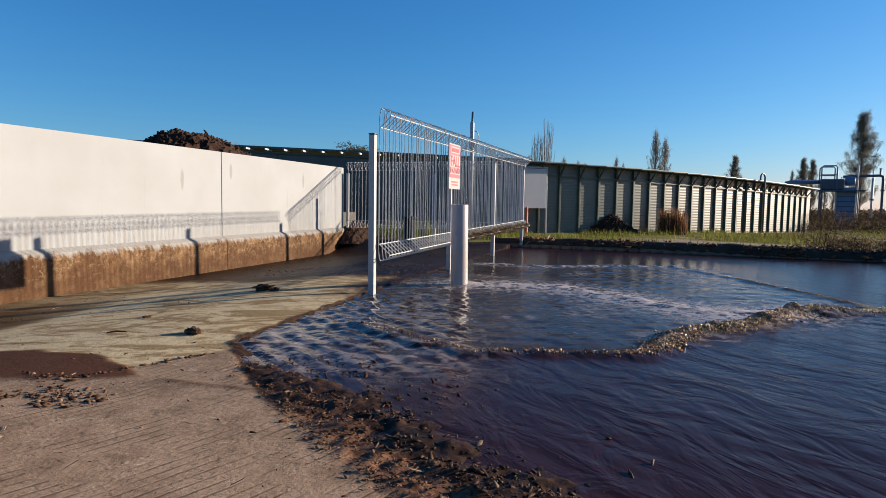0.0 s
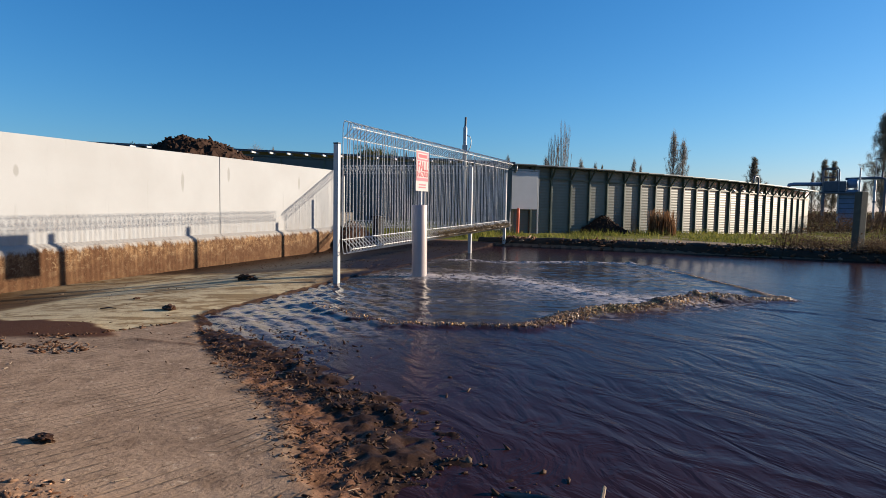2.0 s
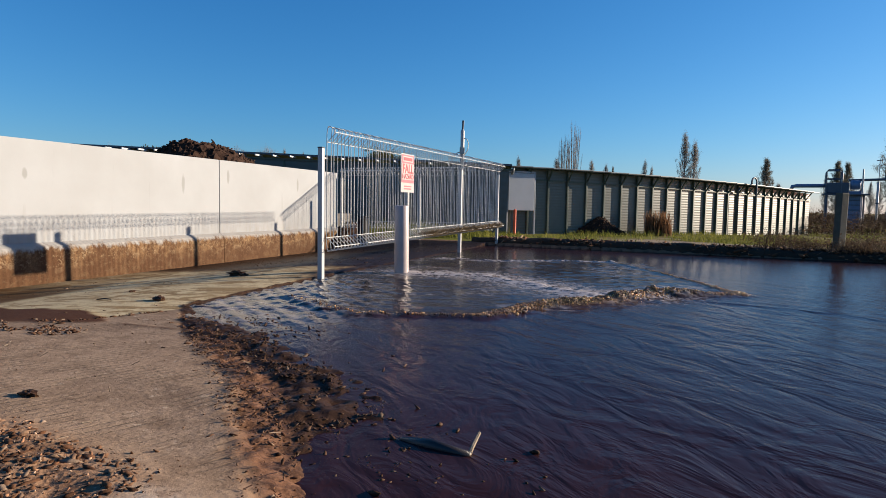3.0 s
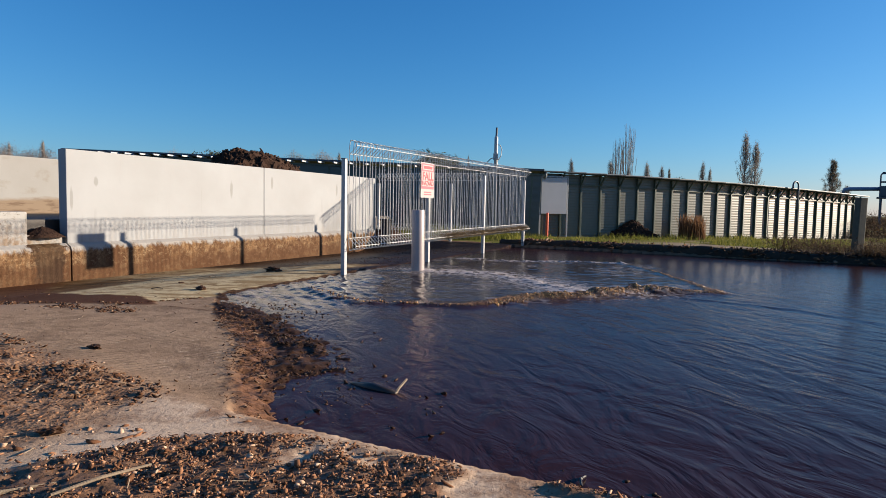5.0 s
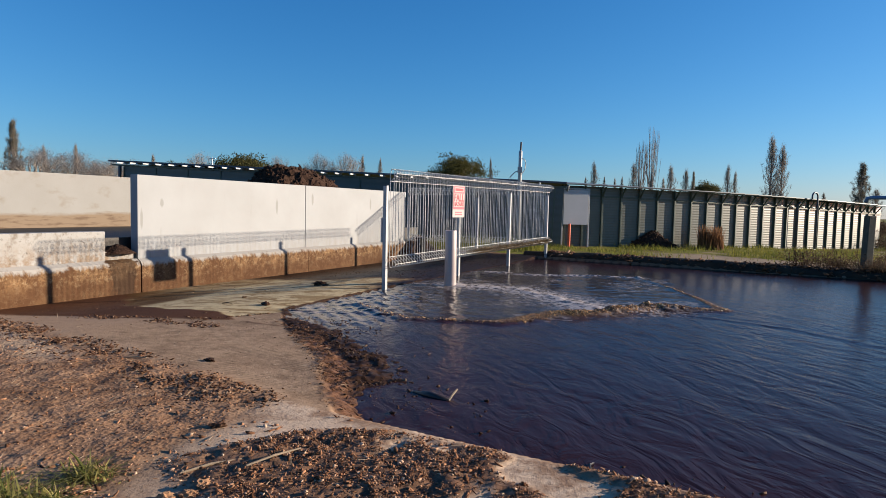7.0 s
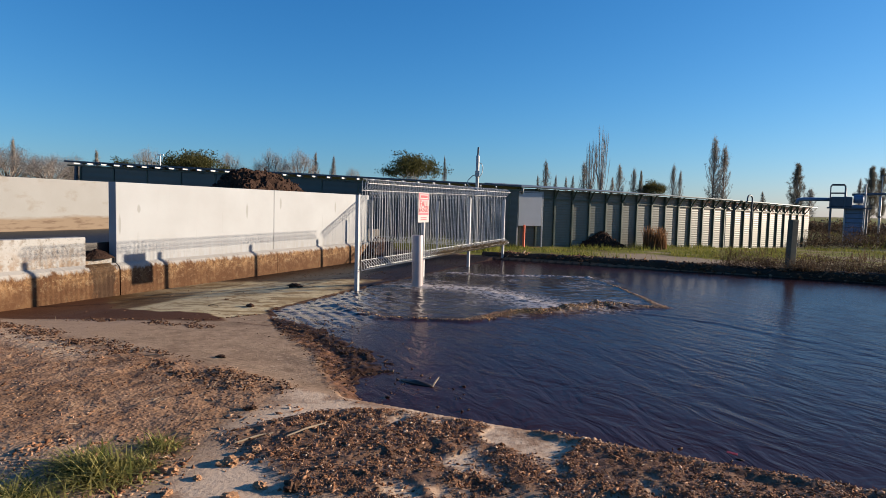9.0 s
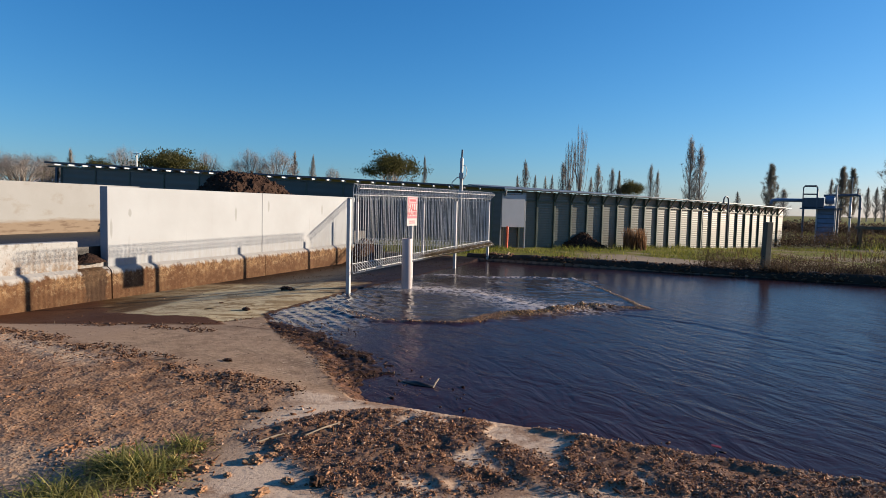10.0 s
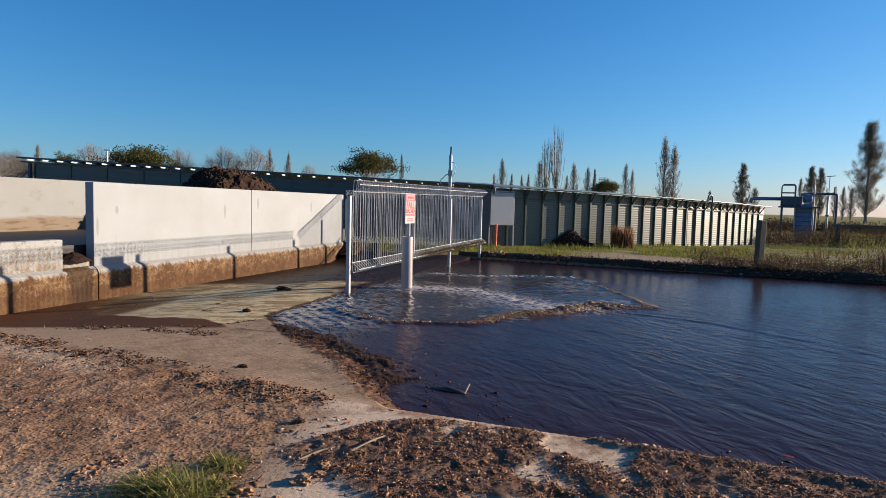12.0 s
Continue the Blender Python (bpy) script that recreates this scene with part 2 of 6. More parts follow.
    h = n.math("SUBTRACT", h, n.math("MULTIPLY", groove, 0.18))
    return n.set(color=col, rough=rough, spec=0.06, normal=n.bump(h, 0.6, 0.012))


def make_water():
    n = Nodes("effluent_water")
    col = n.mix(n.noise(0.8, 4), (0.021, 0.0080, 0.0086), (0.034, 0.0128, 0.0128))
    col = n.mix(n.math("MULTIPLY", n.attr("pool"), 0.85), col, (0.036, 0.023, 0.018))
    col = n.mix(n.attr("foam"), col, n.mix(n.noise(45, 5, 0.7), (0.06, 0.025, 0.008), (0.42, 0.22, 0.065)))
    # pale foam, and sky glints on the ripples painted in the same colour
    col = n.mix(n.attr("froth"), col, n.mix(n.noise(70, 5, 0.7), (0.20, 0.155, 0.135), (0.75, 0.68, 0.64)))
    fleck = n.ramp(n.noise(20, 7, 0.72, (1.0, 2.0, 1.0), 0.6), (0.55, 0.0), (0.62, 1.0))
    fleck = n.math("MULTIPLY", fleck, n.attr("churn"))
    col = n.mix(fleck, col, (0.62, 0.56, 0.52))
    open_water = n.ramp(n.math("MULTIPLY", n.axis(1), 0.1), (0.40, 1.0), (0.75, 0.25))
    turn = n.tree.nodes.new("ShaderNodeMapping")
    n.put(turn.inputs["Vector"], n.coord)
    turn.inputs["Rotation"].default_value = (0, 0, radians(64))
    n.coord = turn.outputs[0]
    long = n.noise(2.6, 4, 0.5, (1.0, 2.1, 1.0), 1.6)
    small = n.noise(7, 3, 0.45, (1.0, 1.7, 1.0), 1.4)
    tiny = n.math("MULTIPLY", n.noise(30, 2, 0.4, (1.0, 1.9, 1.0)), open_water)
    still = n.math("SUBTRACT", 1.0, n.math("MULTIPLY", n.attr("pool"), 0.6))
    still = n.math("MULTIPLY", still, open_water)
    long = n.math("MULTIPLY", long, still)
    small = n.math("MULTIPLY", small, still)
    b = n.bump(long, 0.20, 0.07)
    b = n.bump(small, 0.06, 0.028, b)
    b = n.bump(tiny, 0.025, 0.008, b)
    froth = n.math("MAXIMUM", n.attr("foam"), n.attr("froth"))
    rough = n.math("SUBTRACT", 0.20, n.math("MULTIPLY", n.attr("pool"), 0.04))
    rough = n.math("SUBTRACT", rough, n.math("MULTIPLY", n.attr("film"), 0.12))
    rough = n.math("ADD", rough, n.math("MULTIPLY", froth, 0.3))
    return n.set(color=col, rough=rough, ior=1.14, normal=b)


def make_clods(name="soil_clods", shade=1.0, rough=0.9):
    n = Nodes(name)
    r = n.chance(True)
    col = n.ramp(r, (0.0, (0.085, 0.038, 0.018)), (0.5, (0.25, 0.125, 0.065)), (0.85, (0.40, 0.225, 0.125)), (0.98, (0.56, 0.42, 0.29)))
    col = n.mix(n.noise(60, 4), col, n.mix(0.5, col, (0.03, 0.02, 0.012)))
    col = n.mix(1.0, col, (shade * 1.30, shade * 1.20, shade * 1.18), "MULTIPLY")
    return n.set(color=col, rough=rough, spec=0.12 if rough > 0.6 else 0.5, normal=n.bump(n.noise(120, 4), 0.6, 0.004))


def make_leaves(name, dark, light):
    n = Nodes(name)
    col = n.mix(n.chance(True), dark, light)
    n.set(color=col, rough=0.75, spec=0.1)
    thin = n.tree.nodes.new("ShaderNodeBsdfTranslucent")
    n.put(thin.inputs["Color"], col)
    both = n.tree.nodes.new("ShaderNodeMixShader")
    both.inputs[0].default_value = 0.4
    n.tree.links.new(n.bsdf.outputs[0], both.inputs[1])
    n.tree.links.new(thin.outputs[0], both.inputs[2])
    n.tree.links.new(both.outputs[0], n.tree.nodes["Material Output"].inputs[0])
    return n.mat


def make_shed_paint(name, dark, light, pitch, gloss=0.45):
    """Horizontally ribbed painted sheet."""
    n = Nodes(name)
    col = n.mix(n.noise(2.5, 6, 0.65), dark, light)
    col = n.mix(n.math("MULTIPLY", n.ramp(n.noise(4, 6, 0.7, (2, 1, 0.6)), (0.55, 0.0), (0.72, 1.0)), 0.4), col, tuple(c * 0.55 for c in dark))
    wave = n.math("SINE", n.math("MULTIPLY", n.axis(2), 2 * math.pi / pitch))
    return n.set(color=col, rough=gloss, spec=0.9, normal=n.bump(wave, 0.12, 0.012))


M_WHITE = make_wall_white()
M_FOOT = make_footing()
M_GROUND = make_ground()
M_WATER = make_water()
M_CLOD = make_clods("soil_clods", 0.92)
M_WETCLOD = make_clods("wet_mud_lumps", 0.20, 0.62)
M_GALV = plain("galvanised_steel", (0.34, 0.345, 0.35), 0.5, 0.15, 0.2, 18)
M_WIRE = plain("galvanised_wire", (0.52, 0.51, 0.49), 0.5, 0.0, 0.25, 14)
M_PVC = plain("weathered_white_pvc", (0.36, 0.30, 0.29), 0.4, 0, 0.12, 9)
M_SIGN_W = plain("white_sign_plastic", (0.34, 0.325, 0.32), 0.4, 0, 0.04, 8, 0.03)
M_SIGN_P = plain("faded_red_print", (0.35, 0.07, 0.10), 0.5, 0, 0.15, 20, 0.03)
M_SIGN_R = plain("red_print", (0.27, 0.014, 0.03), 0.5, 0, 0.12, 20, 0.03)
M_KERB = plain("damp_concrete_kerb", (0.044, 0.032, 0.024), 0.8, 0, 0.6, 4, 0.6, 0.1)
M_BAY = make_shed_paint("weathered_pale_green_cladding", (0.055, 0.062, 0.048), (0.090, 0.094, 0.073), 0.075, 0.42)
M_STUD = plain("green_painted_steel", (0.06, 0.08, 0.058), 0.5, 0.0, 0.25, 6)
M_DARK = make_shed_paint("dark_green_cladding", (0.028, 0.038, 0.035), (0.042, 0.053, 0.048), 0.2)
M_ROOF = plain("weathered_roof_sheet", (0.16, 0.17, 0.17), 0.5, 0.2, 0.25, 3)
M_GUTTER = plain("weathered_pale_gutter", (0.20, 0.21, 0.21), 0.5, 0.1, 0.25, 5)
M_PALE = plain("pale_flashing", (0.74, 0.74, 0.72), 0.4, 0.0, 0.1, 3)
M_BOARD = plain("grey_white_board", (0.42, 0.425, 0.44), 0.5, 0, 0.10, 3, 0.08)
M_ORANGE = plain("orange_plastic", (0.75, 0.10, 0.03), 0.45, 0, 0.1, 9)
M_TIMBER = plain("dark_weathered_timber", (0.07, 0.067, 0.045), 0.8, 0, 0.5, 10, 0.6)
M_HEAP = plain("dark_compost", (0.04, 0.022, 0.015), 0.9, 0, 0.6, 16, 1.0, 0.1)
M_BARK = plain("tree_bark", (0.24, 0.205, 0.18), 0.9, 0, 0.35, 12, 0.6, 0.1)
M_STICK = plain("pale_stick", (0.22, 0.165, 0.11), 0.8, 0, 0.3, 20, 0.4)
M_WETSTICK = plain("wet_dark_wood", (0.02, 0.014, 0.01), 0.35, 0, 0.3, 20, 0.4)
M_BLUE = plain("blue_painted_steel", (0.11, 0.17, 0.27), 0.5, 0.1, 0.35, 5)
M_STEEL = plain("dark_steel", (0.06, 0.075, 0.10), 0.5, 0.3, 0.3, 5)
M_BLADE = make_leaves("grass_blades", (0.065, 0.090, 0.014), (0.29, 0.265, 0.062))
M_DRY = make_leaves("dry_stalks", (0.036, 0.023, 0.014), (0.145, 0.095, 0.056))
M_CONIFER = make_leaves("olive_foliage", (0.03, 0.034, 0.012), (0.13, 0.115, 0.04))
M_POPLAR = make_leaves("thin_brown_green_foliage", (0.17, 0.16, 0.145), (0.31, 0.285, 0.25))
M_AUTUMN = make_leaves("brown_twigs", (0.21, 0.18, 0.165), (0.31, 0.27, 0.245))
# the blue of distant haze is put into the hill colour
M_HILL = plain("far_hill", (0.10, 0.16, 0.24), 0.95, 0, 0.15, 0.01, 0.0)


# ---- mesh helpers ----
def from_arrays(name, verts, faces, material, parent=None, smooth=False):
    me = bpy.data.meshes.new(name)
    me.from_pydata([tuple(v) for v in verts], [], [tuple(f) for f in faces])
    me.materials.append(material)
    if smooth:
        me.polygons.foreach_set("use_smooth", [True] * len(me.polygons))
    ob = new(name, me)
    ob.parent = parent
    return ob


def part(name, bm, material, parent=None, label="", smooth=False):
    """Links a bmesh as one mesh object under a thing or a part."""
    me = bpy.data.meshes.new(name)
    bm.to_mesh(me)
    bm.free()
    me.materials.append(material)
    if smooth:
        me.polygons.foreach_set("use_smooth", [True] * len(me.polygons))
    ob = new(name, me)
    ob.parent = parent
    if label:
        ob["label"] = label
    return ob


def again(ob, m, parent=None):
    """Another object on the same mesh."""
    other = new(ob.name.split(".")[0], ob.data)
    other.parent = parent if parent is not None else ob.parent
    other.matrix_basis = m
    return other


def thing(name, m=None, label="", category="", group=""):
    ob = new(name)
    ob.empty_display_size = 0.2
    if m is not None:
        ob.matrix_basis = m
    return tagged(ob, label, category, group)


def box(bm, x0, x1, y0, y1, z0, z1, bevel=0.0):
    m = Matrix.Translation(((x0 + x1) / 2, (y0 + y1) / 2, (z0 + z1) / 2)) @ Matrix.Diagonal((x1 - x0, y1 - y0, z1 - z0, 1))
    r = bmesh.ops.create_cube(bm, size=1, matrix=m)
    if bevel:
        edges = {e for v in r["verts"] for e in v.link_edges}
        bmesh.ops.bevel(bm, geom=list(edges), offset=bevel, segments=2, affect="EDGES", profile=0.6)
    return bm


def tube(bm, pts, radius, sides=6, caps=True):
    """A round bar through pts; radius may be a number or one for each point."""
    pts = [Vector(p) for p in pts]
    rad = radius if isinstance(radius, (list, tuple)) else [radius] * len(pts)
    rings = []
    side = None
    for k, p in enumerate(pts):
        d = (pts[min(k + 1, len(pts) - 1)] - pts[max(k - 1, 0)]).normalized()
        if side is None:
            side = d.orthogonal().normalized()
        side = (side - d * side.dot(d)).normalized()
        up = d.cross(side)
        rings.append([bm.verts.new(p + (side * math.cos(a) + up * math.sin(a)) * rad[k]) for a in (2 * math.pi * i / sides for i in range(sides))])
    for a, b in zip(rings, rings[1:]):
        for i in range(sides):
            bm.faces.new((a[i], a[(i + 1) % sides], b[(i + 1) % sides], b[i]))
    if caps:
        bm.faces.new(rings[0][::-1])
        bm.faces.new(rings[-1])
    return bm


def vnoise(x, y, seed=0):
    """Smooth value noise on arrays, 0 to 1."""
    xi, yi = np.floor(x), np.floor(y)
    fx, fy = x - xi, y - yi
    fx, fy = fx * fx * (3 - 2 * fx), fy * fy * (3 - 2 * fy)

    def h(a, b):
        v = np.sin(a * 127.1 + b * 311.7 + seed * 74.7) * 43758.5453
        return v - np.floor(v)
    return (h(xi, yi) * (1 - fx) + h(xi + 1, yi) * fx) * (1 - fy) + (h(xi, yi + 1) * (1 - fx) + h(xi + 1, yi + 1) * fx) * fy


def fbm(x, y, octaves=4, seed=0):
    total, amp, norm = 0.0, 1.0, 0.0
    for k in range(octaves):
        total = total + amp * vnoise(x * 2 ** k + 17.3 * k, y * 2 ** k - 9.1 * k, seed + k)
        norm += amp
        amp *= 0.5
    return total / norm


def step(a, b, x):
    t = np.clip((x - a) / (b - a), 0, 1)
    return t * t * (3 - 2 * t)


# ---- plan ----
WALL_A, WALL_U, WALL_V = (-4.05, 5.0), (0.2732, 0.962), (0.962, -0.2732)
FENCE_0, FENCE_U, FENCE_V = (-0.66, 5.02), (0.288, 0.9576), (0.9576, -0.288)
WALL_POSE = Matrix(((WALL_U[0], -WALL_V[0], 0, WALL_A[0]), (WALL_U[1], -WALL_V[1], 0, WALL_A[1]), (0, 0, 1, 0), (0, 0, 0, 1)))
FENCE_POSE = Matrix(((FENCE_U[0], -FENCE_V[0], 0, FENCE_0[0]), (FENCE_U[1], -FENCE_V[1], 0, FENCE_0[1]), (0, 0, 1, 0), (0, 0, 0, 1)))
# in both frames x runs along, and -y points to the pond


def along(x, y):
    """Along the wall from its end, and out from it towards the pond."""
    return ((x - WALL_A[0]) * WALL_U[0] + (y - WALL_A[1]) * WALL_U[1], (x - WALL_A[0]) * WALL_V[0] + (y - WALL_A[1]) * WALL_V[1])


def shores(x, y):
    """Distances into the pond from its four sides: fence, mud shore, near beam, far kerb."""
    s, v = along(x, y)
    d1 = v - 3.20 - 0.055 * np.clip(0.95 - s, 0, 2.2)
    d2 = (x + 1.10) * 0.868 + (y - 3.05) * 0.496 - 0.03 + 0.025 * np.sin(y * 3.1 + 0.4)
    d3 = (x - 0.286) * 0.309 + (y - 0.325) * 0.951
    d4 = -(x - 1.10) * 0.358 - (y - 11.0) * 0.934
    return d1, d2, d3, d4


def ground_height(x, y):
    s, v = along(x, y)
    d1, d2, d3, d4 = shores(x, y)
    slab = -0.19 + 0.203 * step(0, 3.1, v)
    yard = 0.09 + 0.03 * (fbm(x * 0.7, y * 0.7, 3, 5) - 0.5)
    z = slab + (yard - slab) * step(-1.7, -3.5, s)
    z = z + step(6.2, 7.4, s) * (0.10 - z) * step(3.5, 3.0, v)
    # far bank and fields
    bank = 0.13 + 0.04 * (fbm(x * 0.3, y * 0.3, 3, 8) - 0.5) - 0.018 * np.clip(x, 0, 12)
    z = np.where(d4 < -0.05, bank, z)
    z = np.where((d4 < 0.3) & (s > 6.9), bank, z)
    far = np.hypot(x - 1, y + 2)
    z = z * (1 - step(26, 45, far)) - 0.25 * step(26, 60, far)
    # the ramp runs down to the mud
    z = z - (z - 0.05) * step(-0.7, 0.0, d2) * step(-0.05, 0.25, d3) * (z > 0.05)
    # pond bed
    inside = (d1 > 0) & (d2 > 0) & (d3 > 0) & (d4 > 0)
    bed = np.maximum(0.05 - 0.045 * step(-1.5, -1.1, s) - (0.13 - 0.02 * step(2.4, 1.5, y) + 0.30 * step(0.9, 0.2, d3)) * d2 - 0.09 * step(-1.5, -1.0, s) * step(0.0, 0.35, d2), 0.075 - 0.9 * d3)
    bed = np.maximum(bed, np.where(s > -1.75, -0.012 - 0.3 * d1, -1.0))
    bed = np.maximum(bed, 0.1 - 1.2 * d4)
    z = np.where(inside, np.maximum(np.minimum(z, bed), -0.5), z)
    return z


def masks(x, y):
    """Where concrete, mud, soil and grass lie."""
    s, v = along(x, y)
    d1, d2, d3, d4 = shores(x, y)
    n1, n2 = fbm(x * 1.6, y * 1.6, 5, 2), fbm(x * 5, y * 5, 4, 3)
    wob = (n1 - 0.5) * 0.7 + (n2 - 0.5) * 0.25
    brim = -1.74 + 0.70 * step(3.10, 3.46, v)
    pale = step(-0.05, 0.05, s - brim + 0.12 * (n2 - 0.5)) * step(3.6, 2.6, s + wob)
    ramp = (1 - pale) * step(2.6, 3.2, along(x, y)[1]) * step(-4.9, -4.3, s) * step(0.5, 0.3, x) * step(0.05, 0.3, d3)
    # smooth wet mud at the joint, running in from the wall, and dry silt beside it
    lo = np.interp(v, (0.0, 2.5, 3.38), (-2.08, -2.02, -1.62))
    hi = np.interp(v, (0.2, 0.5, 1.26, 2.19, 2.9, 3.4), (-0.25, -0.5, -1.12, -1.40, -1.40, -1.62))
    brown = step(-0.035, 0.035, np.minimum(s - lo, hi - s) + 0.10 * wob + 0.10 * (n2 - 0.5)) * step(-0.1, 0.2, v)
    silt = step(-1.95, -2.08, s + 0.1 * wob) * step(3.1, 2.75, v + 0.35 * wob + 0.3 * (s + 2.4))
    # scum by the foot of the wall, with a pale tide line
    reach = 1.30 - 0.3 * s + 0.5 * (n1 - 0.5)
    scum = (0.82 + 0.8 * (n2 - 0.3)) * step(0.1, -0.25, v - reach) * step(4.5, 3.5, s) * step(-2.0, -1.7, s)
    scum = np.clip(np.maximum(scum, 0.9 * step(0.7, 0.2, v + 0.7 * wob) * step(4.5, 3.5, s)), 0, 1) * (1 - 0.5 * step(-0.3, 0.9, s))
    tide = step(0.065, 0.02, np.abs(v - reach - 0.02)) * step(-1.3, -0.7, s) * step(2.2, 1.6, s) * 0.9
    # gravelly soil of the yard
    edge = -(x + 1.57) * 0.42 - (y - 1.19) * 0.907
    soil = step(-0.10, 0.10, edge + 0.35 * wob) * step(0.10, -0.06, x - 0.10 - 0.18 * y + 0.30 * wob)
    shingle = step(0.25, 0.05, np.abs(edge - 0.27 + 0.3 * wob)) * step(-1.15, -1.7, x + 0.5 * wob) * 0.75
    shingle = np.maximum(shingle, 0.5 * step(0.5, 0.2, np.hypot((x + 0.55) / 1.2, y + 0.95) + 0.6 * wob))
    # dark fibrous mud: the shore, the debris on the beam, the bay behind the fence
    shore = step(-1.0, -1.4, s) * step(-0.05, 0.06, d2 + 0.12 * wob) * step(-0.12, -0.02, d1) * step(1.3, 0.8, d2) * step(0.0, 0.08, d3)
    top = np.interp(x, (0.0, 0.2, 0.47, 0.8, 1.2, 4.0), (-0.94, -0.61, -0.29, -0.10, -0.04, -0.03))
    foot = np.interp(x, (0.2, 0.5, 0.7, 0.95, 1.2, 1.38, 1.7, 1.9, 3.5), (-0.87, -0.94, -1.05, -0.97, -0.85, -0.71, -0.65, -0.57, -0.49))
    pile = step(0.05, -0.04, d3 - top + 0.18 * wob) * step(-0.10, 0.08, d3 - foot + 0.3 * wob) * step(0.0, 0.25, x + 0.3 * wob)
    bare = 1.1 - np.hypot((x - 1.52) / 0.28, (d3 + 0.17) / 0.2)
    bare = np.maximum(bare, step(1.5, 1.9, x) * 3.2 * (n1 - 0.50))
    pile = pile * step(0.60, 0.15, bare + 2.4 * (n2 - 0.5))
    # wet mud behind and under the fence, darkened further for the shade there
    bay = step(1.7, 2.3, s + 0.9 * wob) * (v > 0)
    fence = step(0.5, 0.1, np.abs(v - 3.3) + 0.4 * wob) * step(0.4, 1.4, s)
    slime = np.maximum(bay, fence)
    slime = np.maximum(slime, 0.9 * step(-0.035, -0.01, np.minimum(d1, d2) + 0.03 * (n2 - 0.5)) * (s < 4) * (d3 > 0.05) * (d4 > 1) * step(-1.9, -1.6, s))
    slime = np.maximum(slime, 0.92 * step(0.14, 0.22, d2 + 0.2 * wob) * step(0.0, 0.1, d3) * step(0.0, 0.1, d1) * (d4 > 1))
    mud = np.maximum(np.maximum(shore, pile * 0.9), slime)
    mud = np.maximum(mud, ((d1 > 0.1) & (d2 > 0.1) & (d3 > 0.02)) * 1.0)
    mud = np.where(d4 < 0.1, 0.6 * step(-0.5, 0.0, d4), mud)
    track = step(0.5, 0.15, np.abs(d4 + 1.6) - 1.6 + 1.2 * (fbm(x * 0.8 + 3, y * 1.4, 4, 12) - 0.5)) * step(2.6, 4.2, x) * step(9.5, 7.5, x)
    track = np.maximum(track, 0.7 * step(0.5, 0.62, fbm(x * 0.5 + 3, y * 0.9, 4, 13)) * step(3.0, 5.0, x))
    grass = np.where((d4 < -0.2) | (np.hypot(x, y) > 22), 1.0, 0.0)
    earth = step(5.2, 6.4, x) * step(-2.3, -1.2, d4 + 1.6 * (n1 - 0.5)) * (d4 < 0.1)
    apron = step(0.05, -0.03, d3) * step(-0.05, 0.25, x - 0.05 + 0.3 * wob)
    return {"apron": apron, "pale": pale, "ramp": ramp, "brown": brown, "silt": silt, "slime": np.where(d4 < 0.1, 0.0, slime), "scum": scum, "tide": tide, "track": track, "shingle": shingle, "soil": soil, "mud": mud, "grass": grass, "earth": earth}, pile, soil


def sheet(name, xs, ys, height, material):
    """A grid over xs and ys with that height."""
    gx, gy = np.meshgrid(xs, ys)
    z = height(gx, gy)
    nx, ny = len(xs), len(ys)
    k = np.arange(nx * ny).reshape(ny, nx)
    faces = np.stack([k[:-1, :-1], k[:-1, 1:], k[1:, 1:], k[1:, :-1]], -1).reshape(-1, 4)
    me = bpy.data.meshes.new(name)
    me.vertices.add(nx * ny)
    me.vertices.foreach_set("co", np.stack([gx, gy, z], -1).astype(np.float32).ravel())
    me.loops.add(faces.size)
    me.loops.foreach_set("vertex_index", faces.astype(np.int32).ravel())
    me.polygons.add(len(faces))
    me.polygons.foreach_set("loop_start", np.arange(0, faces.size, 4, dtype=np.int32))
    me.update(calc_edges=True)
    me.validate()
    me.materials.append(material)
    me.polygons.foreach_set("use_smooth", [True] * len(me.polygons))
    return new(name, me), gx, gy


def paint(me, name, values):
    me.attributes.new(name, "FLOAT", "POINT").data.foreach_set("value", np.asarray(values, dtype=np.float32).ravel())


def ruler(*runs):
    out = []
    for a, b, n in runs:
        out.extend(np.linspace(a, b, n, endpoint=False))
    return np.array(out + [runs[-1][1]])


# ---- ground ----
def relief(x, y):
    m, pile, soil = masks(x, y)
    near = step(9, 5, np.hypot(x, y))
    z = ground_height(x, y)
    rough = fbm(x * 7, y * 7, 5, 21)
    z = z + near * pile * (0.006 + 0.016 * rough - 0.010 * step(0.60, 0.74, fbm(x * 5.5, y * 5.5, 3, 90)) + 0.016 * (fbm(x * 18, y * 18, 3, 22) - 0.5) + 0.012 * (vnoise(x * 50, y * 50, 26) - 0.5))
    z = z + near * soil * (0.026 * (rough - 0.5) + 0.011 * (fbm(x * 28, y * 28, 3, 23) - 0.5))
    shore = m["mud"] * (1 - pile) * near
    z = z + shore * (0.045 * (fbm(x * 9, y * 9, 4, 24) - 0.5) + 0.03 * (fbm(x * 30, y * 30, 3, 25) - 0.5))
    return z + m["brown"] * 0.006 + m["grass"] * 0.03 * (fbm(x * 2, y * 2, 3, 30) - 0.5)


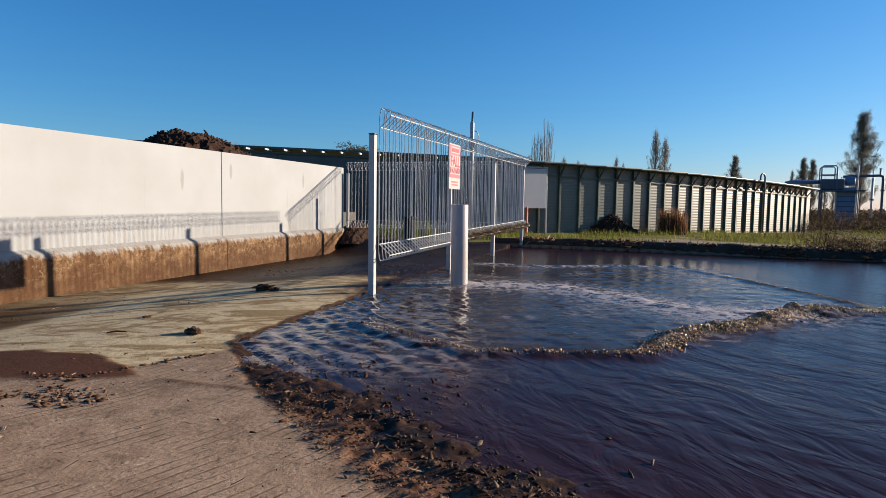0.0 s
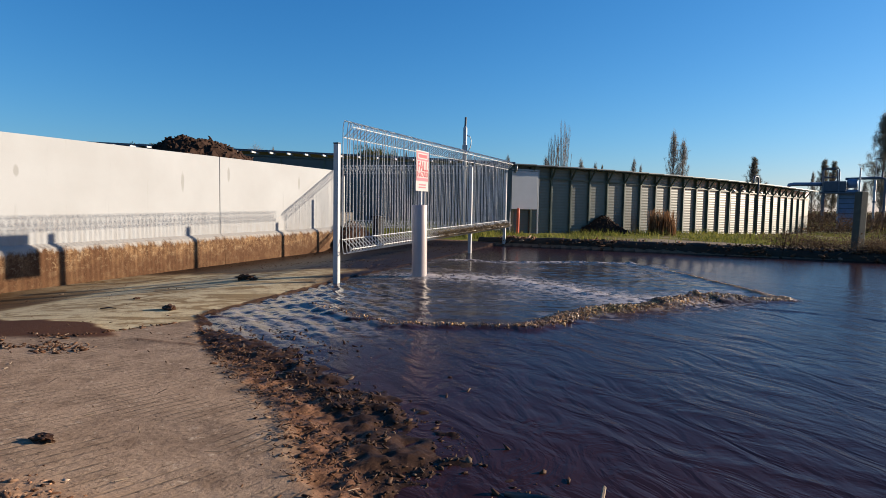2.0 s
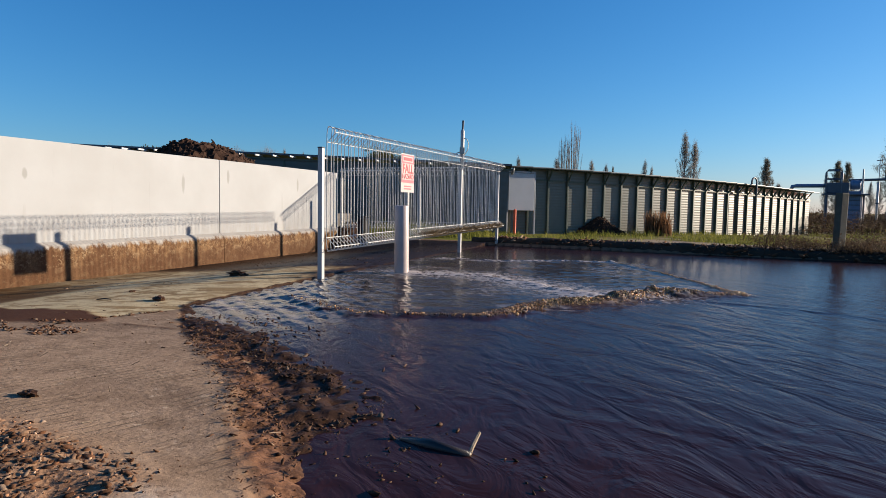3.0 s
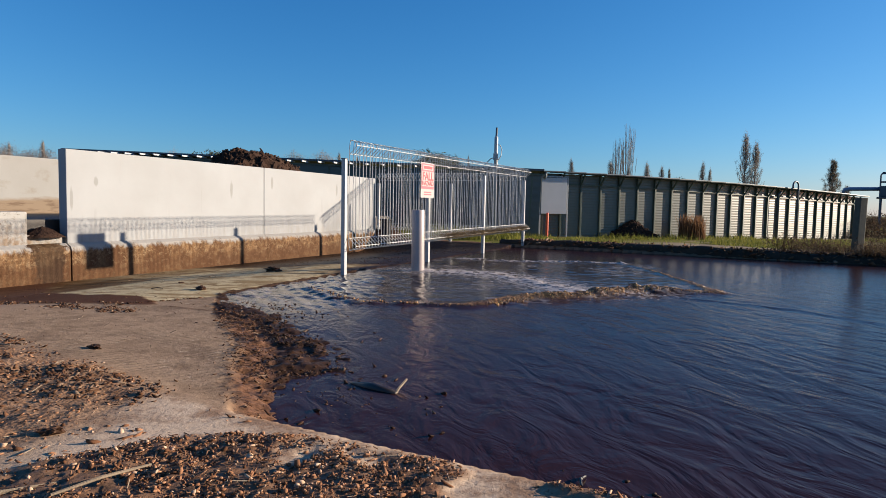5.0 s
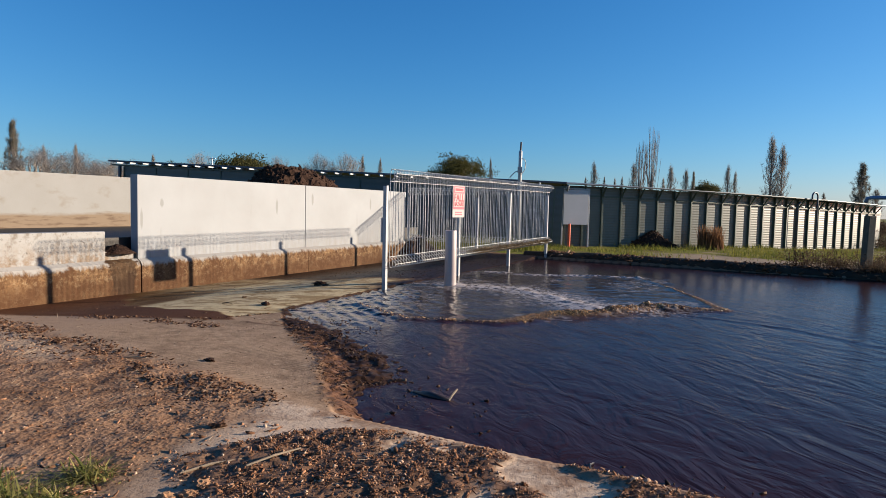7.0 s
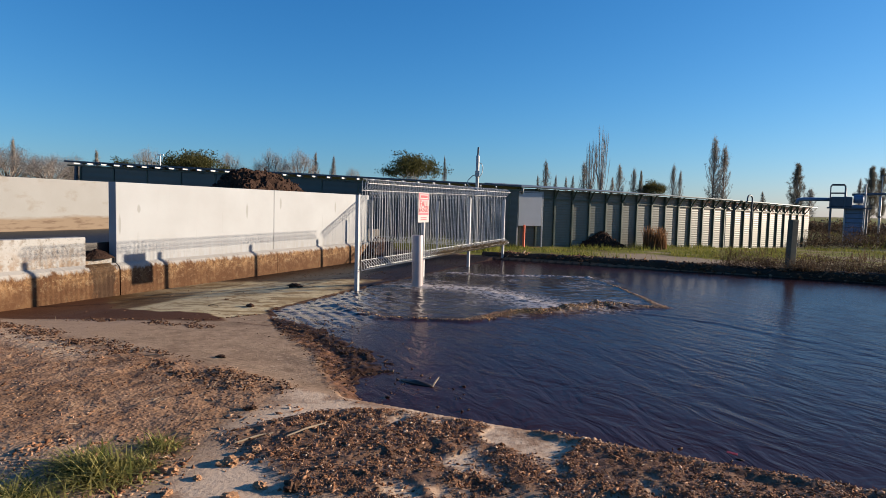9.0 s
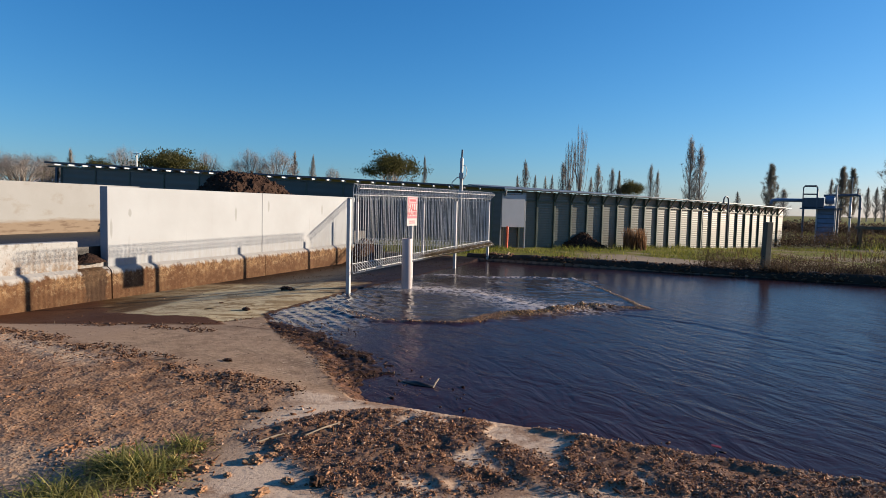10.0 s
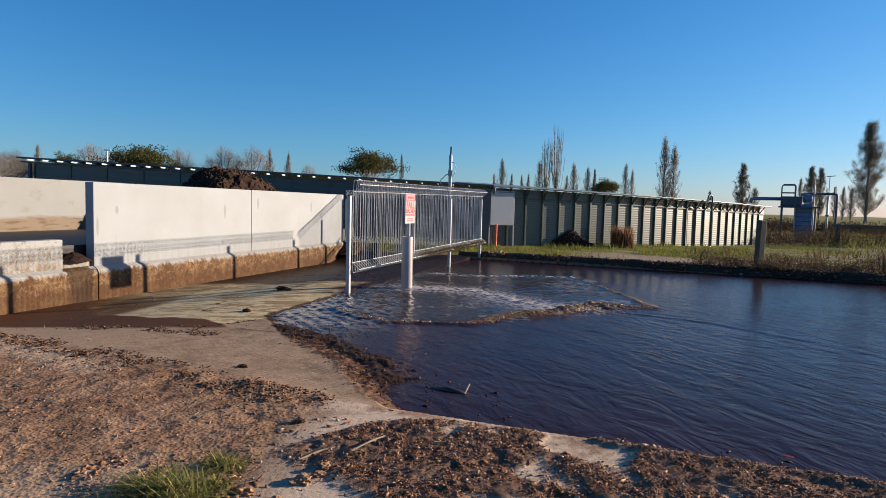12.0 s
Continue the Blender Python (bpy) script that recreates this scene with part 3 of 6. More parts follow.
GX = ruler((-900, -60, 10), (-60, -12, 22), (-12, -3.6, 70), (-3.6, 3.4, 480), (3.4, 13, 90), (13, 60, 24), (60, 900, 10))
GY = ruler((-300, -20, 6), (-20, -5, 20), (-5, -1.1, 110), (-1.1, 3.4, 320), (3.4, 13, 150), (13, 30, 60), (30, 120, 20), (120, 1200, 10))
ground, gx, gy = sheet("ground", GX, GY, relief, M_GROUND)
tagged(ground, "brown yard ground of stained concrete, mud, gravelly soil and grass", "ground", kind="structure")
for key, values in masks(gx, gy)[0].items():
    paint(ground.data, key, values)

# ---- water ----
CREST = [(-0.55, 3.75), (-0.2, 3.36), (0.1, 3.08), (0.5, 3.10), (0.93, 3.10), (1.3, 3.6), (1.85, 3.93), (2.4, 4.42), (3.15, 4.6)]
ARM = [(3.15, 4.6), (3.08, 5.4), (2.9, 6.6), (2.62, 7.7)]
TRAIL = [(2.59, 4.22), (3.07, 3.98), (3.52, 3.70), (3.86, 3.20), (4.17, 2.84), (4.43, 2.35), (5.1, 1.1)]
INNER = [(0.15, 5.75), (0.9, 5.65), (1.4, 5.0), (1.8, 4.4), (2.3, 4.45)]
BACK = [(0.35, 7.7), (1.1, 7.5), (2.0, 7.75), (2.62, 7.7)]


def near_line(x, y, line):
    """Distance from a broken line, and how far along it."""
    best, where, run = np.full(x.shape, 9e9), np.zeros(x.shape), 0.0
    for (ax, ay), (bx, by) in zip(line, line[1:]):
        dx, dy = bx - ax, by - ay
        ll = math.hypot(dx, dy)
        t = np.clip(((x - ax) * dx + (y - ay) * dy) / ll ** 2, 0, 1)
        d = np.hypot(x - ax - t * dx, y - ay - t * dy)
        where = np.where(d < best, run + t * ll, where)
        best = np.minimum(best, d)
        run += ll
    return best, where / run


def swell(x, y):
    c, along_c = near_line(x, y, CREST)
    a, _ = near_line(x, y, ARM)
    i, _ = near_line(x, y, INNER)
    b, _ = near_line(x, y, BACK)
    lumps = fbm(x * 9, y * 9, 4, 41)
    amp = 0.018 + 0.034 * step(0.42, 0.70, along_c) * step(0.97, 0.84, along_c) * (0.65 + 0.6 * vnoise(along_c * 31, along_c * 0, 58))
    c = np.maximum(0, c - 0.03 * vnoise(x * 12, y * 12, 59))
    z = amp * np.exp(-(c / 0.085) ** 2) * (0.2 + 1.6 * lumps)
    z = z + 0.012 * np.exp(-(a / 0.06) ** 2) * (0.7 + 0.6 * lumps) + 0.013 * np.exp(-(i / 0.12) ** 2) * (0.2 + 1.6 * lumps)
    z = z + 0.012 * np.exp(-(b / 0.08) ** 2) * (0.2 + 1.6 * lumps)
    w, _ = near_line(x, y, TRAIL)
    z = z + 0.005 * np.exp(-(w / 0.05) ** 2) - 0.003 * np.exp(-((w - 0.1) / 0.06) ** 2)
    inner = (y > 3.2) & (x < 3.1) & (y - 3.1 > (x - 0.95) * 0.62) & (y < 7.8)
    z = z + inner * 0.014 * (fbm(x * 7, y * 10, 4, 43) - 0.4)
    run = x * 0.90 + y * 0.43
    calm = 0.35 + 0.65 * step(0.35, 0.65, fbm(x * 0.6, y * 0.6, 3, 46))
    ripple = np.sin(run * 30 + 6 * fbm(x * 0.9, y * 1.3, 3, 44)) + 0.6 * np.sin((x * 0.33 + y * 0.944) * 43 + x * 7 + 9 * fbm(x * 1.7, y * 2.0, 3, 47))
    film = step(0.5, -0.3, x) * step(2.2, 3.0, y) * step(5.6, 4.6, y)
    z = z + film * 0.0038 * np.sin(run * 58 - x * 14 + 9 * fbm(x * 2.2, y * 2.2, 3, 48))
    calm = calm * (1 - 0.7 * step(4.5, 7.5, y))
    z = z + 0.0004 * calm * ripple + 0.010 * (fbm(x * 3.4 + y * 1.7, y * 1.0 - x * 0.45, 4, 45) - 0.5) * calm
    return z


WX = ruler((-1.3, 3.6, 330), (3.6, 9, 120), (9, 16, 50))
WY = ruler((-5.4, -2.6, 24), (-2.6, 0, 60), (0, 5.2, 320), (5.2, 11.4, 170))
water, wx, wy = sheet("water", WX, WY, swell, M_WATER)
d1, d2, d3, d4 = shores(wx, wy)
keep = (d1 > -0.10) & (d4 > -0.12) & (d3 > -0.08)
bm = bmesh.new()
bm.from_mesh(water.data)
bm.verts.ensure_lookup_table()
flat = keep.ravel()
bmesh.ops.delete(bm, geom=[bm.verts[k] for k in np.nonzero(~flat)[0]], context="VERTS")
bm.to_mesh(water.data)
bm.free()
co = np.zeros(len(water.data.vertices) * 3, dtype=np.float32)
water.data.vertices.foreach_get("co", co)
px, py = co[0::3], co[1::3]
cd, ca = near_line(px, py, CREST)
idist, _ = near_line(px, py, INNER)
ad, _ = near_line(px, py, ARM)
bd, _ = near_line(px, py, BACK)
speck = fbm(px * 14, py * 14, 4, 51)
foam = np.exp(-(cd / 0.07) ** 2) * step(0.35, 0.6, speck) * (0.1 + 0.9 * step(0.45, 0.7, ca))
foam = np.maximum(foam, 0.5 * np.exp(-(idist / 0.09) ** 2) * step(0.5, 0.65, speck))
_, arm_run = near_line(px, py, ARM)
foam = np.maximum(foam, 0.95 * np.exp(-(ad / 0.05) ** 2) * step(0.60, 0.15, arm_run))
tip = np.hypot(px - CREST[-1][0], py - CREST[-1][1])
foam = np.maximum(foam, 0.9 * np.exp(-(cd / 0.05) ** 2) * step(0.9, 0.2, tip) * step(0.3, 0.5, speck))
paint(water.data, "foam", foam)
pool = step(3.0, 3.6, py) * step(3.2, 2.7, px) * step(-0.1, 0.3, py - 3.1 - (px - 0.95) * 0.62) * step(9.5, 8.0, py)
paint(water.data, "pool", pool)
paint(water.data, "film", step(0.5, -0.3, px) * step(2.2, 3.0, py) * step(5.6, 4.6, py))
churn = 0.9 * np.exp(-(idist / 0.26) ** 2) + 0.45 * np.exp(-(bd / 0.12) ** 2) + 0.16 * step(0.48, 0.66, fbm(px * 1.6, py * 1.6, 3, 57))
paint(water.data, "churn", np.clip(churn * pool, 0, 1))
ridge = 1 - np.abs(2 * fbm(px * 9 + 2 * py, py * 13, 4, 52) - 1)
streak = step(0.76, 0.92, ridge)
ring = fbm(px * 2.2, py * 2.2, 3, 53)
inside = (py > 3.2) * (px < 3.0) * (py < 7.9) * (py - 3.1 > (px - 0.95) * 0.62)
# foam flecks plus painted streaks for bright sky reflected in the ripples
froth = streak * (1.0 * np.exp(-(idist / 0.30) ** 2) + 0.7 * np.exp(-(bd / 0.16) ** 2) + 0.35 * step(0.45, -0.2, px) * step(2.4, 3.0, py) * step(5.2, 4.4, py))
froth = np.maximum(froth, 0.30 * streak * step(0.52, 0.66, ring) * inside)
froth = np.maximum(froth, 0.9 * step(0.56, 0.68, fbm(px * 26, py * 34, 3, 54)) * np.exp(-(idist / 0.45) ** 2))
paint(water.data, "froth", np.clip(froth, 0, 1))
tagged(water, "dark brown effluent water with ripples and a foaming surge", "water", kind="structure")

# ---- concrete wall and bunker ----
wall_1 = tagged(new("wall_1"), "white precast concrete retaining wall with brown-stained footing", "wall", kind="structure")
wall_1.matrix_basis = WALL_POSE
for a, b in ((0.0, 3.425), (3.437, 7.03)):
    part("panel", box(bmesh.new(), a, b, 0.0, 0.14, 0.22, 1.365, 0.008), M_WHITE, wall_1)
# the low wall left of the opening
M_LOW = make_low_wall()
part("low_panel", box(bmesh.new(), -9.0, -0.46, 0.0, 0.17, 0.20, 0.625, 0.015), M_LOW, wall_1)
part("sill", box(bmesh.new(), -0.455, -0.005, 0.05, 0.17, 0.20, 0.36, 0.02), M_LOW, wall_1)


def footing(a, b):
    """A footing that stands out from the panel, with a sloping top."""
    bm = bmesh.new()
    prof = [(0.2, -0.6), (-0.085, -0.6), (-0.08, 0.17), (-0.06, 0.215), (-0.002, 0.255), (0.2, 0.255)]
    rows = [[bm.verts.new((x, y, z)) for y, z in prof] for x in np.linspace(a, b, max(2, int((b - a) / 0.5)))]
    for p, q in zip(rows, rows[1:]):
        for k in range(len(prof) - 1):
            bm.faces.new((p[k], q[k], q[k + 1], p[k + 1]))
    bm.faces.new(rows[0])
    bm.faces.new(rows[-1][::-1])
    return bm


for a, b in ((-9.0, -0.02), (0.0, 3.428), (3.436, 7.03)):
    part("footing", footing(a, b), M_FOOT, wall_1)
wall_2 = tagged(new("wall_2"), "white concrete bunker wall with a brown tide line", "wall", kind="structure")
wall_2.matrix_basis = WALL_POSE
part("panel", box(bmesh.new(), -9.0, 3.9, 3.5, 3.67, -0.3, 1.465, 0.008), make_bunker_wall(), wall_2)
bunker_floor = part("bunker_floor", box(bmesh.new(), -9.0, 8.0, 0.2, 3.48, -0.3, 0.53, 0.0), plain("black_slurry_crust", (0.018, 0.012, 0.009), 0.6, 0, 0.5, 6, 0.8))
bunker_floor.matrix_basis = WALL_POSE
tagged(bunker_floor, "black slurry crust filling the bunker behind the wall", "floor", kind="structure")

# ---- kerbs ----
def worn_kerb(length, width, top, seed):
    """A cast kerb with a rounded, worn top and an uneven line."""
    bm = bmesh.new()
    xs = np.arange(-0.4, length, 0.12)
    n1, n2, n3 = (fbm(xs * f, xs * 0 + seed, 3, seed + k) - 0.5 for k, f in enumerate((0.8, 3.5, 3.0)))
    rows = []
    for x, a, b, c in zip(xs, n1, n2, n3):
        wear = 1.0 + 1.6 * min(1.0, max(0.0, (x - 3.0) / 3.0))
        h, o = top + (0.05 * a + 0.035 * b) * wear, 0.05 * c * wear
        prof = [(o - 0.02, -0.5), (o - 0.02, h - 0.07), (o, h - 0.03), (o + 0.045, h - 0.005), (o + width * 0.5, h + 0.02 * b), (width - 0.03, h - 0.01), (width + 0.02, h - 0.05), (width + 0.02, -0.3)]
        rows.append([bm.verts.new((x, y, z)) for y, z in prof])
    for p, q in zip(rows, rows[1:]):
        for k in range(len(p) - 1):
            bm.faces.new((p[k], q[k], q[k + 1], p[k + 1]))
    bm.faces.new(rows[0])
    bm.faces.new(rows[-1][::-1])
    bmesh.ops.recalc_face_normals(bm, faces=bm.faces)
    return bm


kerb = part("kerb", worn_kerb(18, 0.26, 0.15, 63), M_KERB, smooth=True)
kerb.matrix_basis = pose(1.02, 11.05, 0, 0, 0, -20.97)
tagged(kerb, "damp rounded concrete kerb along the far pond edge", "kerb", kind="structure")
beam = part("edge_beam", box(bmesh.new(), -0.05, 17, -0.55, 0.0, -0.5, 0.075, 0.025), M_GROUND)
beam.matrix_basis = pose(0.266, 0.330, 0, 0, 0, -18.0)
tagged(beam, "pale concrete beam along the near pond edge", "kerb", kind="structure")
paint(beam.data, "apron", [1.0] * len(beam.data.vertices))

# ---- fences ----
LOW, HIGH = 0.40, 1.325


def fence_panel(parent, x0, length, z0, z1):
    """One roll-top mesh panel: long wires, and bent upright wires."""
    rise = (z1 - z0) / length
    def bar(y, z):
        return tube(bmesh.new(), [(0, y, z), (length, y, z + rise * length)], 0.0042, 5)
    panel = part("panel", bar(0, LOW), M_WIRE, parent)
    panel.matrix_basis = pose(x0, -0.045, z0)
    for y, z in ((0, HIGH), (-0.015, 1.472), (-0.095, 1.415), (-0.015, 0.27), (-0.095, 0.315)):
        part("long_wire", bar(y, z), M_WIRE, panel)
    bend = [(-0.004, LOW), (-0.095, 0.32), (-0.085, 0.295), (-0.03, 0.268), (-0.006, 0.28), (0.004, 0.34), (0.004, 1.40), (-0.006, 1.46), (-0.03, 1.474), (-0.085, 1.442), (-0.097, 1.41), (-0.004, HIGH)]
    first = part("wire", tube(bmesh.new(), [(0, y, z) for y, z in bend], 0.0042, 5), M_WIRE, panel)
    count = int(length / 0.068)
    first.matrix_basis = pose(0.012, 0, 0)
    for k in range(1, count + 1):
        x = 0.012 + k * (length - 0.024) / count
        again(first, pose(x, 0, rise * x, random.uniform(-0.4, 0.4), random.uniform(-0.35, 0.35), 0), panel)
    return panel


def fence_post(parent, x, z0, z1):
    p = part("post", box(bmesh.new(), -0.025, 0.025, -0.025, 0.025, z0, z1, 0.005), M_GALV, parent)
    p.matrix_basis = pose(x, 0, 0)
    cap = part("cap", box(bmesh.new(), -0.028, 0.028, -0.028, 0.028, z1 + 0.001, z1 + 0.012, 0.004), M_STEEL, p)
    return p


fence = thing("mesh_fence", FENCE_POSE, "galvanised roll-top wire mesh fence beside the pond", "fence", "pond fences")
POSTS = (0.0, 2.03, 4.08, 6.2)
for k, x in enumerate(POSTS):
    fence_post(fence, x, -0.5, 1.265 + 0.02 * k)
for k in range(3):
    fence_panel(fence, POSTS[k] + 0.02, POSTS[k + 1] - POSTS[k] - 0.03, 0.022 * k, 0.022 * (k + 1))
rear_a, rear_b = Vector((-2.05, 11.75, 0)), Vector((1.10, 11.16, 0))
rear_u = (rear_b - rear_a).normalized()
rear = thing("mesh_fence", Matrix(((rear_u.x, -rear_u.y, 0, rear_a.x), (rear_u.y, rear_u.x, 0, rear_a.y), (0, 0, 1, 0), (0, 0, 0, 1))),
             "galvanised roll-top wire mesh fence closing the pit end", "fence", "pond fences")
rl = (rear_b - rear_a).length
for x in (0.0, rl * 0.52):
    fence_post(rear, x, -0.3, 1.26)
fence_panel(rear, 0.02, rl * 0.52 - 0.03, -0.01, 0.0)
fence_panel(rear, rl * 0.52 + 0.02, rl * 0.48 - 0.06, 0.0, 0.01)

# ---- sign ----
sign = thing("warning_sign", FENCE_POSE @ pose(1.50, -0.152, 0.885), "white and faded red fall hazard sign wired to the fence", "sign")
part("plate", box(bmesh.new(), 0, 0.385, -0.004, 0.0, 0, 0.46, 0.0), M_SIGN_W, sign)
part("red_field", box(bmesh.new(), 0.012, 0.373, -0.0065, -0.0041, 0.115, 0.448, 0.0), M_SIGN_P, sign)
part("white_strip", box(bmesh.new(), 0.05, 0.335, -0.0085, -0.0066, 0.365, 0.43, 0.0), M_SIGN_W, sign)
part("heading_bar", box(bmesh.new(), 0.07, 0.315, -0.0105, -0.0086, 0.378, 0.417, 0.0), M_SIGN_R, sign)


def lettering(name, text, size, x, z, material, parent, depth=0.0015):
    cu = bpy.data.curves.new(name, "FONT")
    cu.body, cu.size, cu.align_x, cu.extrude = text, size, "CENTER", depth
    cu.offset = size * 0.022
    tmp = new(name, cu)
    me = bpy.data.meshes.new_from_object(tmp.evaluated_get(bpy.context.evaluated_depsgraph_get()))
    bpy.data.objects.remove(tmp)
    ob = new(name, me)
    me.materials.clear()
    me.materials.append(material)
    ob.parent = parent
    ob.matrix_basis = pose(x, -0.009, z, 90, 0, 0)
    return ob


part("word_field", box(bmesh.new(), 0.02, 0.365, -0.0085, -0.0066, 0.15, 0.345, 0.0), plain("pale_pink_print", (0.40, 0.26, 0.265), 0.5, 0, 0.1, 20, 0.02), sign)
lettering("lettering", "FALL", 0.15, 0.192, 0.232, M_SIGN_R, sign)
lettering("lettering", "HAZARD", 0.082, 0.192, 0.163, M_SIGN_R, sign)
for k in range(2):
    part("print_bar", box(bmesh.new(), 0.09, 0.30, -0.0065, -0.0041, 0.035 + 0.03 * k, 0.05 + 0.03 * k), M_SIGN_P, sign)

# ---- standing pipe ----
pipe = thing("standpipe", pose(0.04, 5.70, 0, 0.6, -0.5, 0), "upright weathered white plastic pipe standing in the water", "pipe")
bm = bmesh.new()
prof = [(0.078, -0.5), (0.078, 0.0), (0.077, 0.30), (0.077, 0.722), (0.075, 0.727), (0.070, 0.727), (0.069, 0.50)]
rings = [[bm.verts.new((r * math.cos(a), r * math.sin(a), z)) for a in (2 * math.pi * i / 28 for i in range(28))] for r, z in prof]
for p, q in zip(rings, rings[1:]):
    for i in range(28):
        bm.faces.new((p[i], p[(i + 1) % 28], q[(i + 1) % 28], q[i]))
bm.faces.new(rings[-1])
part("barrel", bm, M_PVC, pipe, smooth=True)

M_BLACK = plain("black_plastic", (0.012, 0.012, 0.013), 0.7, 0, 0.3, 14, 0.2, 0.15)
cable_box = thing("junction_box", FENCE_POSE @ pose(1.02, 0.03, 0.27), "dark plastic box wired to the back of the mesh fence", "box")
part("body", box(bmesh.new(), -0.065, 0.065, 0.0, 0.09, 0.0, 0.31, 0.015), M_BLACK, cable_box)
part("lid", box(bmesh.new(), -0.072, 0.072, -0.004, 0.096, 0.312, 0.335, 0.006), M_BLACK, cable_box)

# ---- near shed: a curved wall of flat bays ----
PITCH, BAYS, FIRST = 0.585, 25, -2


def shed_heading(i):
    """Direction of bay i, in degrees from +x."""
    r = max(i, -2) * PITCH
    return 23.8 + 2.75 * r - 0.079 * r * r


def shed_poses():
    """Feet of the studs with the direction of the bay that follows."""
    x, y, out = 2.50, 15.58, {}
    for i in range(0, BAYS - 1):
        a = shed_heading(i + 0.5)
        out[i] = (x, y, 0.09 - 0.012 * i, a)
        x, y = x + PITCH * math.cos(radians(a)), y + PITCH * math.sin(radians(a))
    x, y = 2.50, 15.58
    for i in (-1, -2):
        a = shed_heading(i + 0.5)
        x, y = x - PITCH * math.cos(radians(a)), y - PITCH * math.sin(radians(a))
        out[i] = (x, y, 0.09 - 0.012 * i, a)
    return out


SHED = shed_poses()
shed = thing("low_shed", None, "long low curved shed with ribbed pale green cladding", "shed")
WALL_H = 1.60


def prism(bm, outline, x0, x1):
    """A (y, z) outline drawn out from x0 to x1."""
    a = [bm.verts.new((x0, y, z)) for y, z in outline]
    b = [bm.verts.new((x1, y, z)) for y, z in outline]
    n = len(outline)
    for k in range(n):
        bm.faces.new((a[k], b[k], b[(k + 1) % n], a[(k + 1) % n]))
    bm.faces.new(a[::-1])
    bm.faces.new(b)
    bmesh.ops.recalc_face_normals(bm, faces=bm.faces)
    return bm


masters = {}


def shed_part(name, i, make, material):
    x, y, z, a = SHED[i]
    if name not in masters:
        masters[name] = part(name, make(), material, shed)
        ob = masters[name]
    else:
        ob = again(masters[name], Matrix())
    ob.matrix_basis = pose(x, y, z, 0, 0, a)
    return ob


for i in range(FIRST, BAYS - 2):
    shed_part("wall_panel", i, lambda: box(bmesh.new(), 0.006, PITCH + 0.004, 0.03, 0.06, -0.3, WALL_H), M_BAY)
    shed_part("stud", i, lambda: box(bmesh.new(), -0.024, 0.024, -0.026, 0.029, -0.3, WALL_H + 0.01, 0.004), M_STUD)
    shed_part("bracket", i, lambda: prism(bmesh.new(), [(-0.025, WALL_H - 0.27), (-0.025, WALL_H - 0.21), (-0.19, WALL_H + 0.012), (-0.235, WALL_H + 0.012)], -0.015, 0.015), M_STUD)
    shed_part("top_rail", i, lambda: box(bmesh.new(), 0.032, PITCH - 0.032, -0.02, 0.028, WALL_H - 0.28, WALL_H - 0.245), M_STUD)
    shed_part("roof_sheet", i, lambda: prism(bmesh.new(), [(-0.24, WALL_H + 0.02), (-0.24, WALL_H + 0.045), (3.0, WALL_H + 0.26), (3.0, WALL_H + 0.235)], -0.012, PITCH + 0.012), M_ROOF)
    shed_part("gutter", i, lambda: prism(bmesh.new(), [(-0.245, WALL_H + 0.015), (-0.245, WALL_H + 0.05), (-0.28, WALL_H + 0.052), (-0.288, WALL_H + 0.035), (-0.275, WALL_H + 0.015)], -0.004, PITCH + 0.004), M_GUTTER)
x, y, z, a = SHED[BAYS - 2]
side = part("end_wall", box(bmesh.new(), 0.0, 0.03, 0.07, 5.0, -0.3, WALL_H), M_BAY, shed)
side.matrix_basis = pose(x, y, z, 0, 0, a)
drain = part("downpipe", tube(bmesh.new(), [(0.05, -0.28, WALL_H), (0.05, -0.26, WALL_H - 0.1), (0.05, -0.10, WALL_H - 0.25), (0.05, -0.09, -0.1)], 0.03, 8), M_GUTTER, shed, smooth=True)
x, y, z, a = SHED[FIRST]
drain.matrix_basis = pose(x, y, z, 0, 0, a)

board_pose = pose(1.47, 14.95, 0.10, 0, 0, 24.0)
board = thing("notice_board", board_pose, "blank grey-white board on a steel frame before the shed", "board")
part("sheet", box(bmesh.new(), -0.02, 0.70, -0.02, 0.0, 0.55, 1.49, 0.004), M_BOARD, board)
for x in (-0.04, 0.735):
    part("leg", box(bmesh.new(), x - 0.02, x + 0.02, 0.002, 0.042, -0.2, 1.53, 0.004), M_GALV, board)
part("rail", box(bmesh.new(), -0.06, 0.755, 0.002, 0.03, 1.50, 1.54, 0.004), M_GALV, board)
marker = part("marker_post", tube(bmesh.new(), [(0, 0, -0.1), (0, 0, 0.52), (0, 0, 0.55)], [0.035, 0.035, 0.02], 12), M_ORANGE)
marker.matrix_basis = board_pose @ pose(0.12, -0.12, 0.03)
tagged(marker, "orange plastic marker post standing in the grass", "marker post")

x, y, z, a = SHED[13]
hoop = thing("vent_pipe", pose(x, y, z, 0, 0, a) @ pose(0.42, -0.37, 0.0), "grey steel pipe rising along the shed and hooped over its eave", "pipe")
arc = [(0.0, 0, -0.2), (0.0, 0, 1.70)] + [(-0.15 + 0.15 * math.cos(t), 0, 1.72 + 0.13 * math.sin(t)) for t in np.linspace(0.2, math.pi - 0.2, 9)] + [(-0.30, 0, 1.70), (-0.30, 0, 1.64)]
part("riser", tube(bmesh.new(), arc, 0.028, 8), M_STEEL, hoop, smooth=True)
part("elbow", tube(bmesh.new(), [(0, 0, 0.02), (-0.12, -0.02, -0.02), (-0.6, -0.04, -0.03)], 0.03, 8), M_PALE, hoop, smooth=True)
